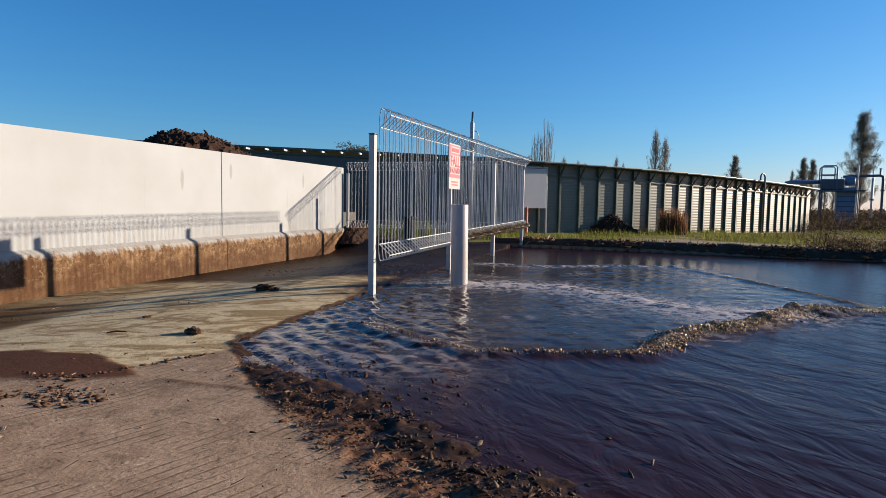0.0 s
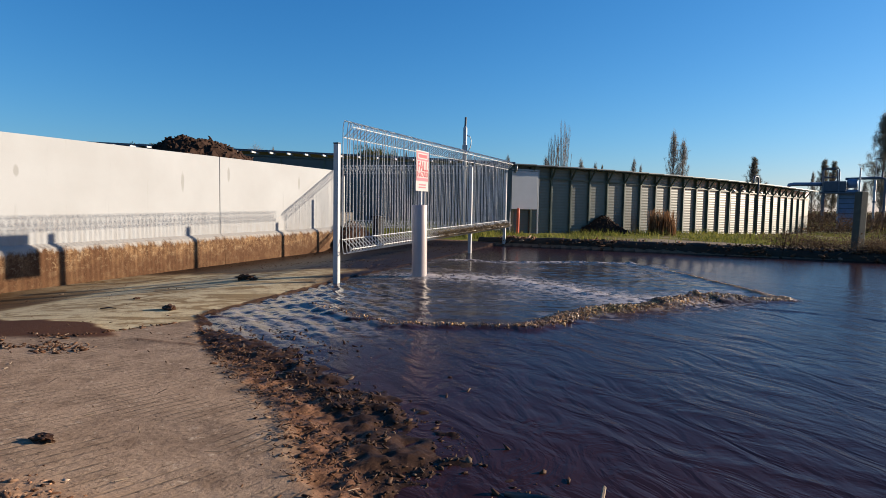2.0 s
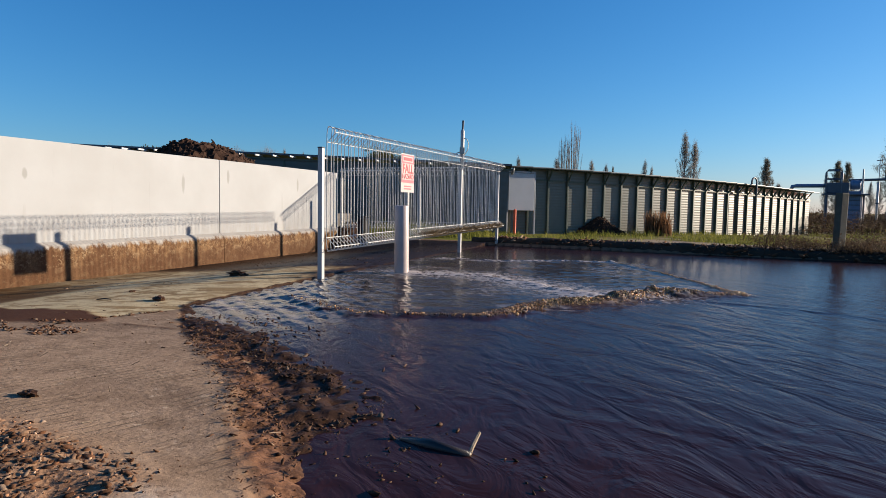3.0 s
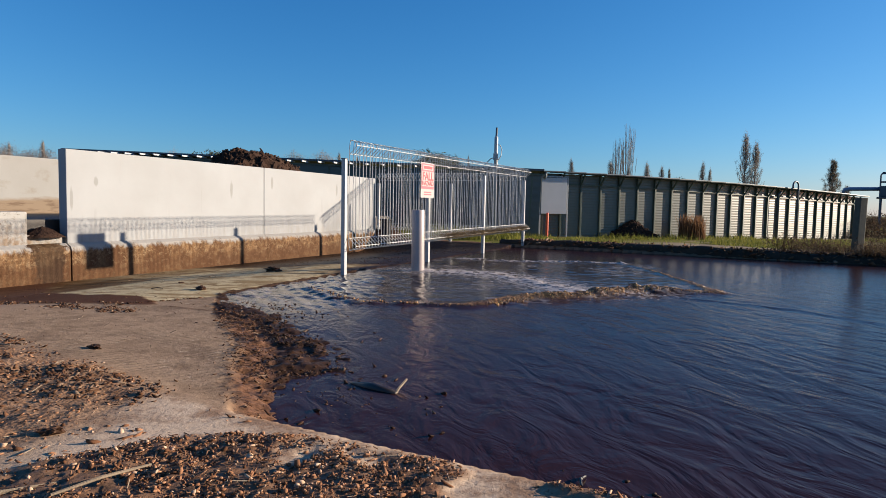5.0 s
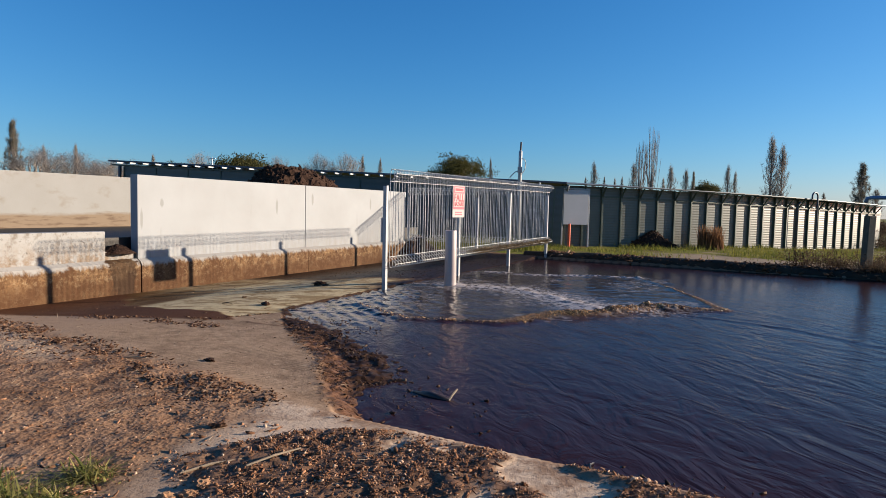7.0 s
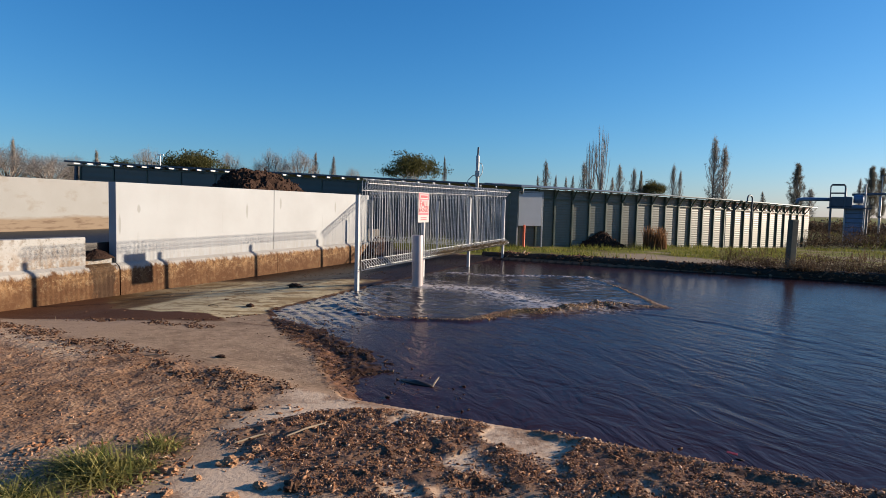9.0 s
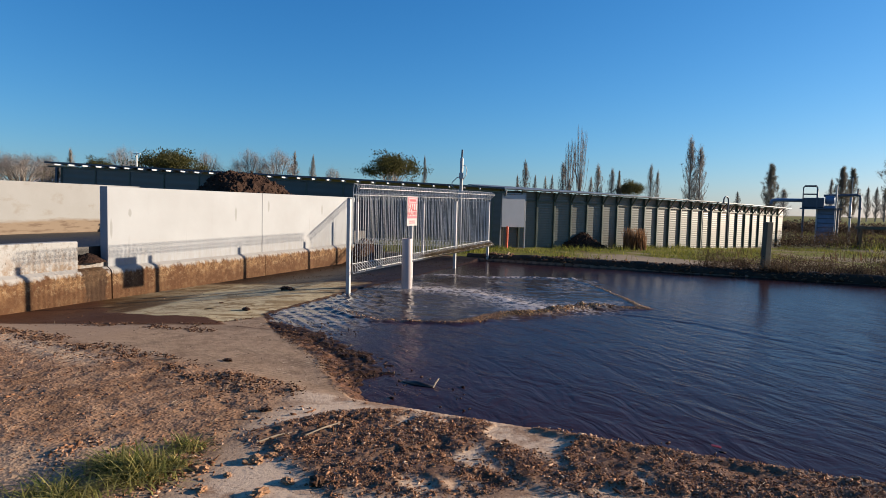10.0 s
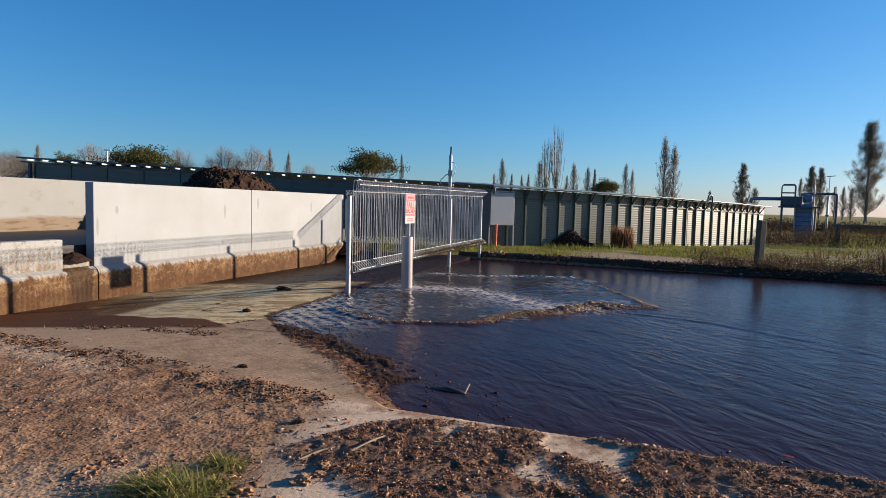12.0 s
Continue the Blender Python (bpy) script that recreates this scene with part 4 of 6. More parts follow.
part("feed_pipe", tube(bmesh.new(), [(-0.62, 0.27, -0.1), (-0.62, 0.27, 1.45), (-0.58, 0.2, 1.52)], 0.04, 8), M_STEEL, hoop, smooth=True)

# ---- pole behind the fence ----
pole = thing("mast", pose(0.30, 14.30, 0, 0, 0, 0), "galvanised mast with a dark aerial and looped cables", "mast")
part("tube", tube(bmesh.new(), [(0, 0, -0.2), (0, 0, 2.1), (0.0, 0, 2.54), (0.0, 0, 2.58)], [0.048, 0.048, 0.048, 0.026], 12), M_GALV, pole, smooth=True)
part("aerial", tube(bmesh.new(), [(0, 0, 2.58), (0.006, 0, 2.66), (0.010, 0, 2.79)], [0.024, 0.027, 0.027], 8), M_STEEL, pole)
part("cable", tube(bmesh.new(), [(0.04, -0.05, 2.36), (0.11, -0.06, 2.34), (0.15, -0.06, 2.24), (0.13, -0.06, 2.08), (0.04, -0.05, 1.94)], 0.010, 6), M_GALV, pole)
part("cable", tube(bmesh.new(), [(-0.04, -0.05, 2.03), (-0.12, -0.06, 2.01), (-0.25, -0.06, 1.88), (-0.26, -0.06, 1.78), (-0.18, -0.06, 1.70), (-0.04, -0.05, 1.68)], 0.012, 6), M_GALV, pole)
part("junction_box", box(bmesh.new(), -0.06, 0.06, -0.10, -0.045, 1.98, 2.14, 0.008), M_GALV, pole)

# ---- far shed: the straight wing of the same low building ----
far_shed = thing("long_shed", pose(-12.05, 14.98, -0.03, 0, 2.02, -0.9), "long dark green shed wing with pale rafter tails under its eave", "shed")
FAR_LONG, FAR_TOP = 13.5, 2.13
wall_sheet = part("wall_sheet", box(bmesh.new(), 0.004, 1.096, 0, 0.05, -2.4, FAR_TOP), M_DARK, far_shed)
for k in range(1, 12):
    again(wall_sheet, pose(1.1 * k, 0.004 * (k % 2), 0))
part("wall_sheet", box(bmesh.new(), 13.204, 13.40, 0, 0.05, -2.4, FAR_TOP), M_DARK, far_shed)
part("end_wall", box(bmesh.new(), 13.40, 13.44, 0.0, 0.9, -2.4, FAR_TOP), M_DARK, far_shed)
cover = part("cover_strip", box(bmesh.new(), -0.02, 0.02, -0.016, 0.0, -2.4, FAR_TOP - 0.01), M_STUD, far_shed)
for k in range(1, 13):
    again(cover, pose(1.1 * k, 0, 0))
part("end_wall", box(bmesh.new(), -0.06, 0, 0.06, 9, -2.4, FAR_TOP), M_DARK, far_shed)
part("corner_post", box(bmesh.new(), -0.14, -0.07, -0.10, -0.03, -2.4, FAR_TOP), M_STEEL, far_shed)
part("eave_board", box(bmesh.new(), -0.42, FAR_LONG, -0.05, 0.055, FAR_TOP + 0.002, FAR_TOP + 0.045), M_STUD, far_shed)
part("roof", box(bmesh.new(), -0.5, FAR_LONG, -0.10, 9.3, FAR_TOP + 0.118, FAR_TOP + 0.165), M_STEEL, far_shed)
tail = part("rafter_tail", box(bmesh.new(), -0.016, 0.016, -0.46, 0.05, FAR_TOP + 0.060, FAR_TOP + 0.100, 0.003), M_BOARD, far_shed)
tail.matrix_basis = pose(0.1, 0, 0)
for k in range(1, 30):
    again(tail, pose(0.1 + 0.438 * k, 0, 0, random.uniform(-0.6, 0.2), 0, random.uniform(-1.2, 1.2)))

# ---- compost heap ----
def heap_mesh(rx, ry, h, seed, steep=1.9):
    bm = bmesh.new()
    bmesh.ops.create_icosphere(bm, subdivisions=6, radius=1)
    bmesh.ops.delete(bm, geom=[v for v in bm.verts if v.co.z < -0.05], context="VERTS")
    for v in bm.verts:
        r = math.hypot(v.co.x, v.co.y)
        n1 = noise.fractal(Vector((v.co.x * 2.2 + seed, v.co.y * 2.2, 0)), 1.0, 2.0, 5)
        n2 = noise.fractal(Vector((v.co.x * 9 + seed, v.co.y * 9, 3)), 1.0, 2.0, 4)
        n3 = noise.fractal(Vector((v.co.x * 40 + seed, v.co.y * 40, 7)), 1.0, 2.0, 3)
        z = max(0, 1 - r ** steep) * (1 + 0.10 * n1) + 0.045 * n2 + 0.045 * n3
        v.co = Vector((v.co.x * rx * (1 + 0.08 * n1), v.co.y * ry * (1 + 0.08 * n1), h * z))
    return bm


heap = part("compost_mound", heap_mesh(1.85, 1.15, 1.31, 1.0, 3.0), M_HEAP)
heap.matrix_basis = WALL_POSE @ pose(5.50, 2.00, 0.50, 0, 0, 0)
tagged(heap, "dark brown crumbly compost heap behind the wall", "heap")
bank_mud = part("mud_bank", heap_mesh(0.75, 0.45, 0.40, 14.0, 1.4), M_HEAP)
bank_mud.matrix_basis = WALL_POSE @ pose(7.35, -0.12, -0.03)
tagged(bank_mud, "dark mud heaped by the end of the concrete wall", "mud")
spill = part("mud_spill", heap_mesh(0.24, 0.20, 0.12, 9.0, 1.3), M_HEAP)
spill.matrix_basis = WALL_POSE @ pose(-0.22, 0.12, 0.33)
tagged(spill, "dark mud spilling through the gap in the wall", "mud")
mound = part("soil_mound", heap_mesh(0.80, 0.6, 0.50, 5.0, 1.15), M_HEAP)
mound.matrix_basis = pose(3.95, 16.3, 0.02, 0, 0, 20)
tagged(mound, "small dark soil mound on the grass by the shed", "heap")

# ---- stump post ----
stump = part("timber_post", box(bmesh.new(), -0.07, 0.07, -0.06, 0.06, -0.4, 1.03, 0.012), M_TIMBER)
stump.matrix_basis = pose(6.60, 9.55, 0.02, 0.5, 1.0, 20)
tagged(stump, "square dark weathered timber post at the pond edge", "post")

paddock = thing("paddock_fence", pose(15.9, 23.3, -0.1, 0, 0, 4), "dark timber paddock fence with one top rail", "fence")
for x in (0.0, 2.6, 5.2):
    part("post", box(bmesh.new(), x - 0.06, x + 0.06, -0.06, 0.06, -0.3, 0.95, 0.01), M_TIMBER, paddock)
part("rail", box(bmesh.new(), -0.3, 5.4, -0.10, -0.062, 0.80, 0.92, 0.008), M_TIMBER, paddock)

# ---- separator tower ----
tower = thing("separator_tower", pose(16.5, 27.5, -0.42, 0, 0, -25), "blue steel separator tower with platform rails and pipes", "tower")
chute = part("chute", box(bmesh.new(), -0.22, 0.47, -0.16, 0.12, 0.10, 2.09, 0.015), M_BLUE, tower, "pale blue ribbed steel chute")
for k in range(9):
    part("rib", box(bmesh.new(), -0.21, 0.46, -0.195, -0.162, 0.22 + 0.21 * k, 0.25 + 0.21 * k, 0.004), M_STEEL, chute)
for x, top in ((-0.25, 2.86), (0.50, 3.02)):
    part("side_rail", tube(bmesh.new(), [(x, -0.22, 0), (x, -0.22, top)], 0.032, 8), M_GALV, tower)
part("machine", box(bmesh.new(), -0.86, 0.02, -0.30, 0.35, 1.98, 2.45, 0.05), M_STEEL, tower)
part("drum", tube(bmesh.new(), [(0.06, 0.0, 2.36), (0.10, 0.0, 2.36), (0.40, 0.0, 2.36), (0.44, 0.0, 2.36)], [0.15, 0.2, 0.2, 0.15], 14), M_BLUE, tower, "blue pump housing", smooth=True)
part("platform", box(bmesh.new(), -0.95, 0.75, -0.50, 0.50, 1.915, 1.975), M_STEEL, tower)
for y in (-0.45, 0.45):
    part("guard_rail", tube(bmesh.new(), [(-0.84, y, 1.97), (-0.84, y, 2.92), (-0.78, y, 3.0), (-0.32, y, 3.0), (-0.27, y, 2.92), (-0.27, y, 1.97)], 0.026, 6), M_STEEL, tower)
    part("mid_rail", tube(bmesh.new(), [(-0.84, y, 2.62), (-0.27, y, 2.62)], 0.02, 6), M_STEEL, tower)
part("outlet_pipe", tube(bmesh.new(), [(-0.8, 0, 2.33), (-1.95, 0.1, 2.33), (-2.12, 0.1, 2.30), (-2.18, 0.1, 2.12)], 0.085, 10), M_BLUE, tower, smooth=True)
part("header", tube(bmesh.new(), [(0.0, 0.1, 2.56), (1.30, 0.1, 2.60), (1.42, 0.1, 2.56), (1.44, 0.1, 2.45), (1.44, 0.1, 0.35), (1.40, 0.1, 0.2), (1.15, 0.1, 0.15)], 0.055, 8), M_STEEL, tower, smooth=True)
part("riser", tube(bmesh.new(), [(1.08, 0.1, 0.1), (1.08, 0.1, 2.50)], 0.045, 8), M_GALV, tower, smooth=True)
for x, zz in ((1.08, 0.75), (1.08, 1.55), (1.44, 1.15), (1.44, 1.95)):
    part("flange", tube(bmesh.new(), [(x, 0.1, zz), (x, 0.1, zz + 0.06)], 0.085, 10), M_STEEL, tower)
part("vent", tube(bmesh.new(), [(1.33, 0.1, 2.62), (1.33, 0.1, 2.86), (1.33, 0.1, 2.90)], [0.035, 0.035, 0.06], 8), M_STEEL, tower)
part("lamp_pole", tube(bmesh.new(), [(1.12, 0.4, 0), (1.12, 0.4, 3.45)], 0.016, 6), M_GALV, tower)
part("lamp_arm", tube(bmesh.new(), [(1.0, 0.4, 3.42), (1.34, 0.4, 3.45)], 0.018, 6), M_STEEL, tower)
for x, y in ((-0.80, -0.4), (-0.80, 0.4), (0.62, 0.4)):
    part("leg", tube(bmesh.new(), [(x, y, 0), (x, y, 1.92)], 0.045, 8), M_STEEL, tower)
part("brace", tube(bmesh.new(), [(-0.80, -0.4, 0.2), (-0.80, 0.4, 1.85)], 0.022, 6), M_STEEL, tower)
part("footing", box(bmesh.new(), -1.0, 1.6, -0.6, 0.6, -0.3, 0.08, 0.03), M_KERB, tower)
pale_pole = thing("light_pole", pose(-62.4, 103.5, -0.25), "pale pole with a short cross arm behind the far shed", "pole")
part("shaft", tube(bmesh.new(), [(0, 0, -0.3), (0, 0, 9.6)], [0.17, 0.12], 8), M_PALE, pale_pole)
part("cross_arm", box(bmesh.new(), -0.55, 0.65, -0.08, 0.08, 9.35, 9.55, 0.02), M_PALE, pale_pole)

# ---- trees ----
def leaf_cloud(name, centres, per, spread, size, material, parent):
    """Many small leaf clumps round the given centres."""
    vs, fs = [], []
    for c in centres:
        for _ in range(per):
            p = Vector(c) + Vector((random.gauss(0, spread[0]), random.gauss(0, spread[0]), random.gauss(0, spread[1])))
            a = Vector((random.uniform(-1, 1), random.uniform(-1, 1), random.uniform(-1, 1))).normalized()
            b = a.orthogonal().normalized()
            e = size * random.uniform(0.5, 1.3)
            k = len(vs)
            vs += [p - a * e, p + b * e * 0.6, p + a * e, p - b * e * 0.6 + a.cross(b) * e * 0.4]
            fs += [(k, k + 1, k + 2), (k, k + 2, k + 3)]
    return from_arrays(name, vs, fs, material, parent)


def columnar_tree(height, width, leaves, seed, label, leafy=M_POPLAR):
    """A poplar: a straight trunk, steep feathered limbs and a thin ragged crown."""
    random.seed(seed)
    tree = thing("poplar_tree", None, label, "tree", "far trees")
    part("trunk", tube(bmesh.new(), [(0, 0, -0.5), (0.03 * width, 0, height * 0.35), (0, 0.02 * width, height * 0.7), (0, 0, height * 0.96)], [height * 0.015, height * 0.011, height * 0.006, 0.01], 6), M_BARK, tree)
    bm = bmesh.new()
    tips = []
    for k in range(120):
        z0 = height * (0.03 + 0.80 * (k / 120) ** 0.9)
        a = random.uniform(0, 2 * math.pi)
        z1 = min(height, z0 + random.uniform(0.10, 0.26) * height)
        up = z1 / height
        reach = width * 0.5 * (0.5 + 1.0 * min(up, 0.5)) * min(1.0, (1.04 - up) / 0.42) ** 0.8 * random.choice((0.45, 0.7, 0.9, 1.0, 1.25))
        p0 = Vector((0, 0, z0))
        p1 = Vector((math.cos(a) * reach * 0.75, math.sin(a) * reach * 0.75, z0 + (z1 - z0) * 0.45))
        p2 = Vector((math.cos(a) * reach, math.sin(a) * reach, z1))
        tube(bm, [p0, p1, p2], [height * 0.0035, height * 0.0024, height * 0.0009], 3, False)
        for _ in range(4):
            c = p0.lerp(p1, random.uniform(0.4, 1.0)) if random.random() < 0.4 else p1.lerp(p2, random.uniform(0.0, 0.9))
            e = c + Vector((random.gauss(0, width * 0.05), random.gauss(0, width * 0.05), height * random.uniform(0.02, 0.06)))
            tube(bm, [c, e], [height * 0.0016, height * 0.0006], 3, False)
            tips += [c.lerp(e, 0.5), e]
    part("branchwork", bm, M_BARK, tree)
    if leaves:
        leaf_cloud("crown", tips, leaves, (width * 0.045, height * 0.012), height * 0.0036, leafy, tree)
    return tree


def broad_tree(height, width, seed, label, material, leaves, base=0.28):
    """A spreading tree: forked limbs under a domed, uneven crown with gaps."""
    random.seed(seed)
    tree = thing("broad_tree", None, label, "tree", "far trees")
    part("trunk", tube(bmesh.new(), [(0, 0, -0.5), (0.1, 0, height * 0.2), (0, 0.1, height * 0.45)], [height * 0.04, height * 0.03, height * 0.018], 7), M_BARK, tree)
    bm = bmesh.new()
    tips = []
    for k in range(34):
        a = random.uniform(0, 2 * math.pi)
        r = width * 0.5 * math.sqrt(random.uniform(0.02, 1))
        top = height * (base + (1 - base) * math.sqrt(max(0.0, 1 - (r / (width * 0.52)) ** 2)) * random.uniform(0.72, 1.0))
        p0 = Vector((0, 0, height * random.uniform(0.15, 0.4)))
        p2 = Vector((math.cos(a) * r, math.sin(a) * r, top))
        p1 = p0.lerp(p2, 0.5) + Vector((random.uniform(-1, 1), random.uniform(-1, 1), random.uniform(0, 1))) * width * 0.05
        tube(bm, [p0, p1, p2], [height * 0.012, height * 0.007, height * 0.002], 4, False)
        tips += [p2, p1.lerp(p2, 0.75), p1.lerp(p2, 0.5)]
        for _ in range(3):
            q = p2 + Vector((random.gauss(0, 1), random.gauss(0, 1), random.uniform(-0.6, 0.5))) * width * 0.07
            tube(bm, [p1.lerp(p2, 0.6), q], [height * 0.004, height * 0.001], 3, False)
            tips.append(q)
    part("branchwork", bm, M_BARK, tree)
    if leaves:
        leaf_cloud("crown", tips, leaves, (width * 0.05, height * 0.035), height * (0.006 if material == M_AUTUMN else 0.016), material, tree)
    return tree


poplar_a = columnar_tree(10, 2.6, 13, 11, "tall thin-leaved poplar with upright limbs")
poplar_b = columnar_tree(10, 1.9, 12, 12, "slim half-bare poplar in a far row")
def fan_tree(height, width, seed, label):
    """A bare poplar: many steep stems fanning up from one foot."""
    random.seed(seed)
    tree = thing("poplar_tree", None, label, "tree", "far trees")
    part("trunk", tube(bmesh.new(), [(0, 0, -0.5), (0, 0, height * 0.2), (0.02 * width, 0, height * 0.45)], [height * 0.017, height * 0.012, height * 0.006], 6), M_BARK, tree)
    bm = bmesh.new()
    for k in range(30):
        a, r = random.uniform(0, 6.28), width * 0.5 * math.sqrt(random.uniform(0.01, 1))
        top = height * (1.0 - 0.32 * (2 * r / width) ** 2) * random.uniform(0.82, 1.0)
        z0 = height * random.uniform(0.02, 0.3)
        p0, p2 = Vector((0, 0, z0)), Vector((math.cos(a) * r, math.sin(a) * r, top))
        p1 = Vector((math.cos(a) * r * 0.7, math.sin(a) * r * 0.7, z0 + (top - z0) * 0.42))
        tube(bm, [p0, p1, p2], [height * 0.006, height * 0.0042, height * 0.0012], 4, False)
        for q in range(7):
            t = random.uniform(0.25, 0.9)
            c = p1.lerp(p2, t)
            e = c + Vector((random.gauss(0, width * 0.05), random.gauss(0, width * 0.05), height * random.uniform(0.05, 0.11)))
            tube(bm, [c, e], [height * 0.0022, height * 0.0009], 3, False)
    part("branchwork", bm, M_BARK, tree)
    return tree


poplar_c = fan_tree(10, 3.6, 13, "bare upright poplar with steep fanning stems")
poplar_d = columnar_tree(10, 2.8, 46, 14, "dense dark poplar in the far field", make_leaves("dark_poplar_leaves", (0.095, 0.085, 0.065), (0.21, 0.185, 0.138)))
bare_tree = broad_tree(8, 8, 21, "bare brown tree with a rounded twig crown", M_AUTUMN, 60)
olive_tree = broad_tree(8, 12, 22, "broad evergreen tree with a domed olive crown", M_CONIFER, 55, 0.52)
TREE_EYE = Vector((0.928, -3.047, 1.177))
FAR = 2.35
random.seed(5)
used = set()


def plant(source, angle, distance, rise, width):
    """Stands a tree at an angle (degrees right of +y) and distance; rise: the slope up to its top."""
    tall, wide = SIZES[source]
    distance, width = distance * FAR, width * FAR * (0.82 if tall == 10 else 1.0)
    p = Vector((TREE_EYE.x + distance * math.sin(radians(angle)), TREE_EYE.y + distance * math.cos(radians(angle)), -0.25))
    kz, kx = (distance * rise + 1.42) / tall, width / wide
    m = Matrix.Translation(p) @ Matrix.Rotation(random.uniform(0, 6), 4, "Z")
    ob = copy_thing(source, m) if source in used else source
    used.add(source)
    ob.matrix_basis = m @ Matrix.Diagonal((kx, kx, kz, 1))
    return ob


SIZES = {poplar_a: (10, 2.6), poplar_b: (10, 1.9), poplar_c: (10, 3.6), poplar_d: (10, 2.8), bare_tree: (8, 8), olive_tree: (8, 12)}
# kind, angle, distance, rise and width of each tree
WEST_TREES = (
    (poplar_d, -44.9, 60, 0.099, 1.6), (poplar_b, -43.0, 70, 0.069, 1.2), (bare_tree, -43.6, 58, 0.066, 6.0), (bare_tree, -41.2, 60, 0.064, 5.4),
    (bare_tree, -38.6, 56, 0.056, 4.6), (olive_tree, -36.6, 66, 0.046, 3.0), (poplar_b, -40.9, 70, 0.073, 1.3), (bare_tree, -39.2, 70, 0.054, 3.6),
    (bare_tree, -37.2, 65, 0.056, 4.2), (poplar_b, -35.4, 75, 0.065, 1.4), (olive_tree, -33.6, 70, 0.055, 3.2), (bare_tree, -31.7, 75, 0.072, 4.2),
    (olive_tree, -28.3, 62, 0.070, 6.4), (bare_tree, -25.3, 80, 0.072, 4.6), (bare_tree, -21.9, 80, 0.077, 4.6),
)
NORTH_TREES = (
    (bare_tree, -19.5, 80, 0.079, 4.8), (poplar_b, -18.1, 85, 0.077, 1.6), (poplar_b, -16.5, 85, 0.073, 1.4), (bare_tree, -14.7, 90, 0.056, 3.4),
    (olive_tree, -9.35, 60, 0.080, 5.9), (poplar_b, -6.5, 75, 0.077, 0.9), (poplar_a, 2.6, 85, 0.076, 1.9), (poplar_b, 1.9, 95, 0.051, 1.0),
    (poplar_b, 3.5, 95, 0.052, 1.0), (poplar_b, 4.4, 95, 0.050, 1.0), (poplar_b, 5.0, 95, 0.052, 1.0), (poplar_a, 5.95, 85, 0.074, 1.9),
    (poplar_c, 6.5, 82, 0.116, 2.4), (poplar_c, 7.45, 80, 0.138, 2.7), (poplar_a, 9.0, 88, 0.071, 1.9), (poplar_b, 8.4, 92, 0.050, 1.2),
)
EAST_TREES = (
    (poplar_a, 10.2, 88, 0.065, 1.6), (poplar_d, 10.8, 88, 0.060, 0.9), (olive_tree, 11.9, 90, 0.045, 4.2), (poplar_a, 13.45, 88, 0.071, 1.6),
    (poplar_a, 14.0, 88, 0.062, 1.2), (poplar_a, 16.6, 85, 0.111, 2.5), (poplar_a, 17.35, 85, 0.098, 2.2), (poplar_b, 20.3, 95, 0.031, 1.2),
    (poplar_d, 22.75, 80, 0.070, 2.2), (poplar_a, 23.65, 85, 0.037, 1.9), (poplar_b, 26.9, 85, 0.049, 1.2), (poplar_d, 27.6, 82, 0.065, 2.0),
    (poplar_d, 28.25, 84, 0.063, 1.9), (poplar_b, 29.25, 100, 0.038, 1.2), (poplar_b, 29.8, 100, 0.038, 1.2), (poplar_b, 30.35, 100, 0.036, 1.6),
    (poplar_d, 31.3, 75, 0.122, 3.6), (poplar_a, 33.6, 85, 0.09, 2.4), (poplar_a, 36.0, 90, 0.08, 2.4),
)
for row in WEST_TREES + NORTH_TREES + EAST_TREES:
    plant(*row)

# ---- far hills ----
# no haze in the air here; the hills' blue colour stands for it
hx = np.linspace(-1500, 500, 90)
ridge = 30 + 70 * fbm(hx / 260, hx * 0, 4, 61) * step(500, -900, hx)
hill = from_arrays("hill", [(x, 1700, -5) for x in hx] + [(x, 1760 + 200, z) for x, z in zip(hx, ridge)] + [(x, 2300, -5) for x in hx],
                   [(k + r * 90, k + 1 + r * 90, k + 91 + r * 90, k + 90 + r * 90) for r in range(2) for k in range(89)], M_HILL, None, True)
tagged(hill, "low hills on the horizon, coloured blue for the haze", "hill", kind="structure")

# ---- loose stuff on the ground ----
ICO = bmesh.new()
bmesh.ops.create_icosphere(ICO, subdivisions=1, radius=1)
ICO_V = np.array([v.co[:] for v in ICO.verts])
ICO_F = np.array([[v.index for v in f.verts] for f in ICO.faces])
ICO.free()


def crumbs(name, xs, ys, zs, sizes, flat, material, rng, longer=1.0, cap=0.012):
    """Many small broken lumps in one mesh."""
    n = len(xs)
    sizes = np.minimum(sizes, cap)
    v = ICO_V[None] * rng.uniform(0.55, 1.35, (n, len(ICO_V), 1))
    v = v * np.stack([np.minimum(rng.gamma(3.0, 0.45 * longer, n), 1.8) + 0.6, rng.uniform(0.45, 0.95, n), rng.uniform(flat * 0.6, flat * 1.3, n)], -1)[:, None]
    a = rng.uniform(0, 6.28, n)
    c, d = np.cos(a)[:, None], np.sin(a)[:, None]
    t = rng.normal(0, 0.35, n)[:, None]
    x, y, z = v[..., 0] * c - v[..., 1] * d, v[..., 0] * d + v[..., 1] * c, v[..., 2] + t * v[..., 0]
    v = np.stack([x, y, z], -1) * sizes[:, None, None] + np.stack([xs, ys, zs], -1)[:, None]
    f = ICO_F[None] + (np.arange(n) * len(ICO_V))[:, None, None]
    return tagged(from_arrays(name, v.reshape(-1, 3).tolist(), f.reshape(-1, 3).tolist(), material, None, True), kind="stuff")


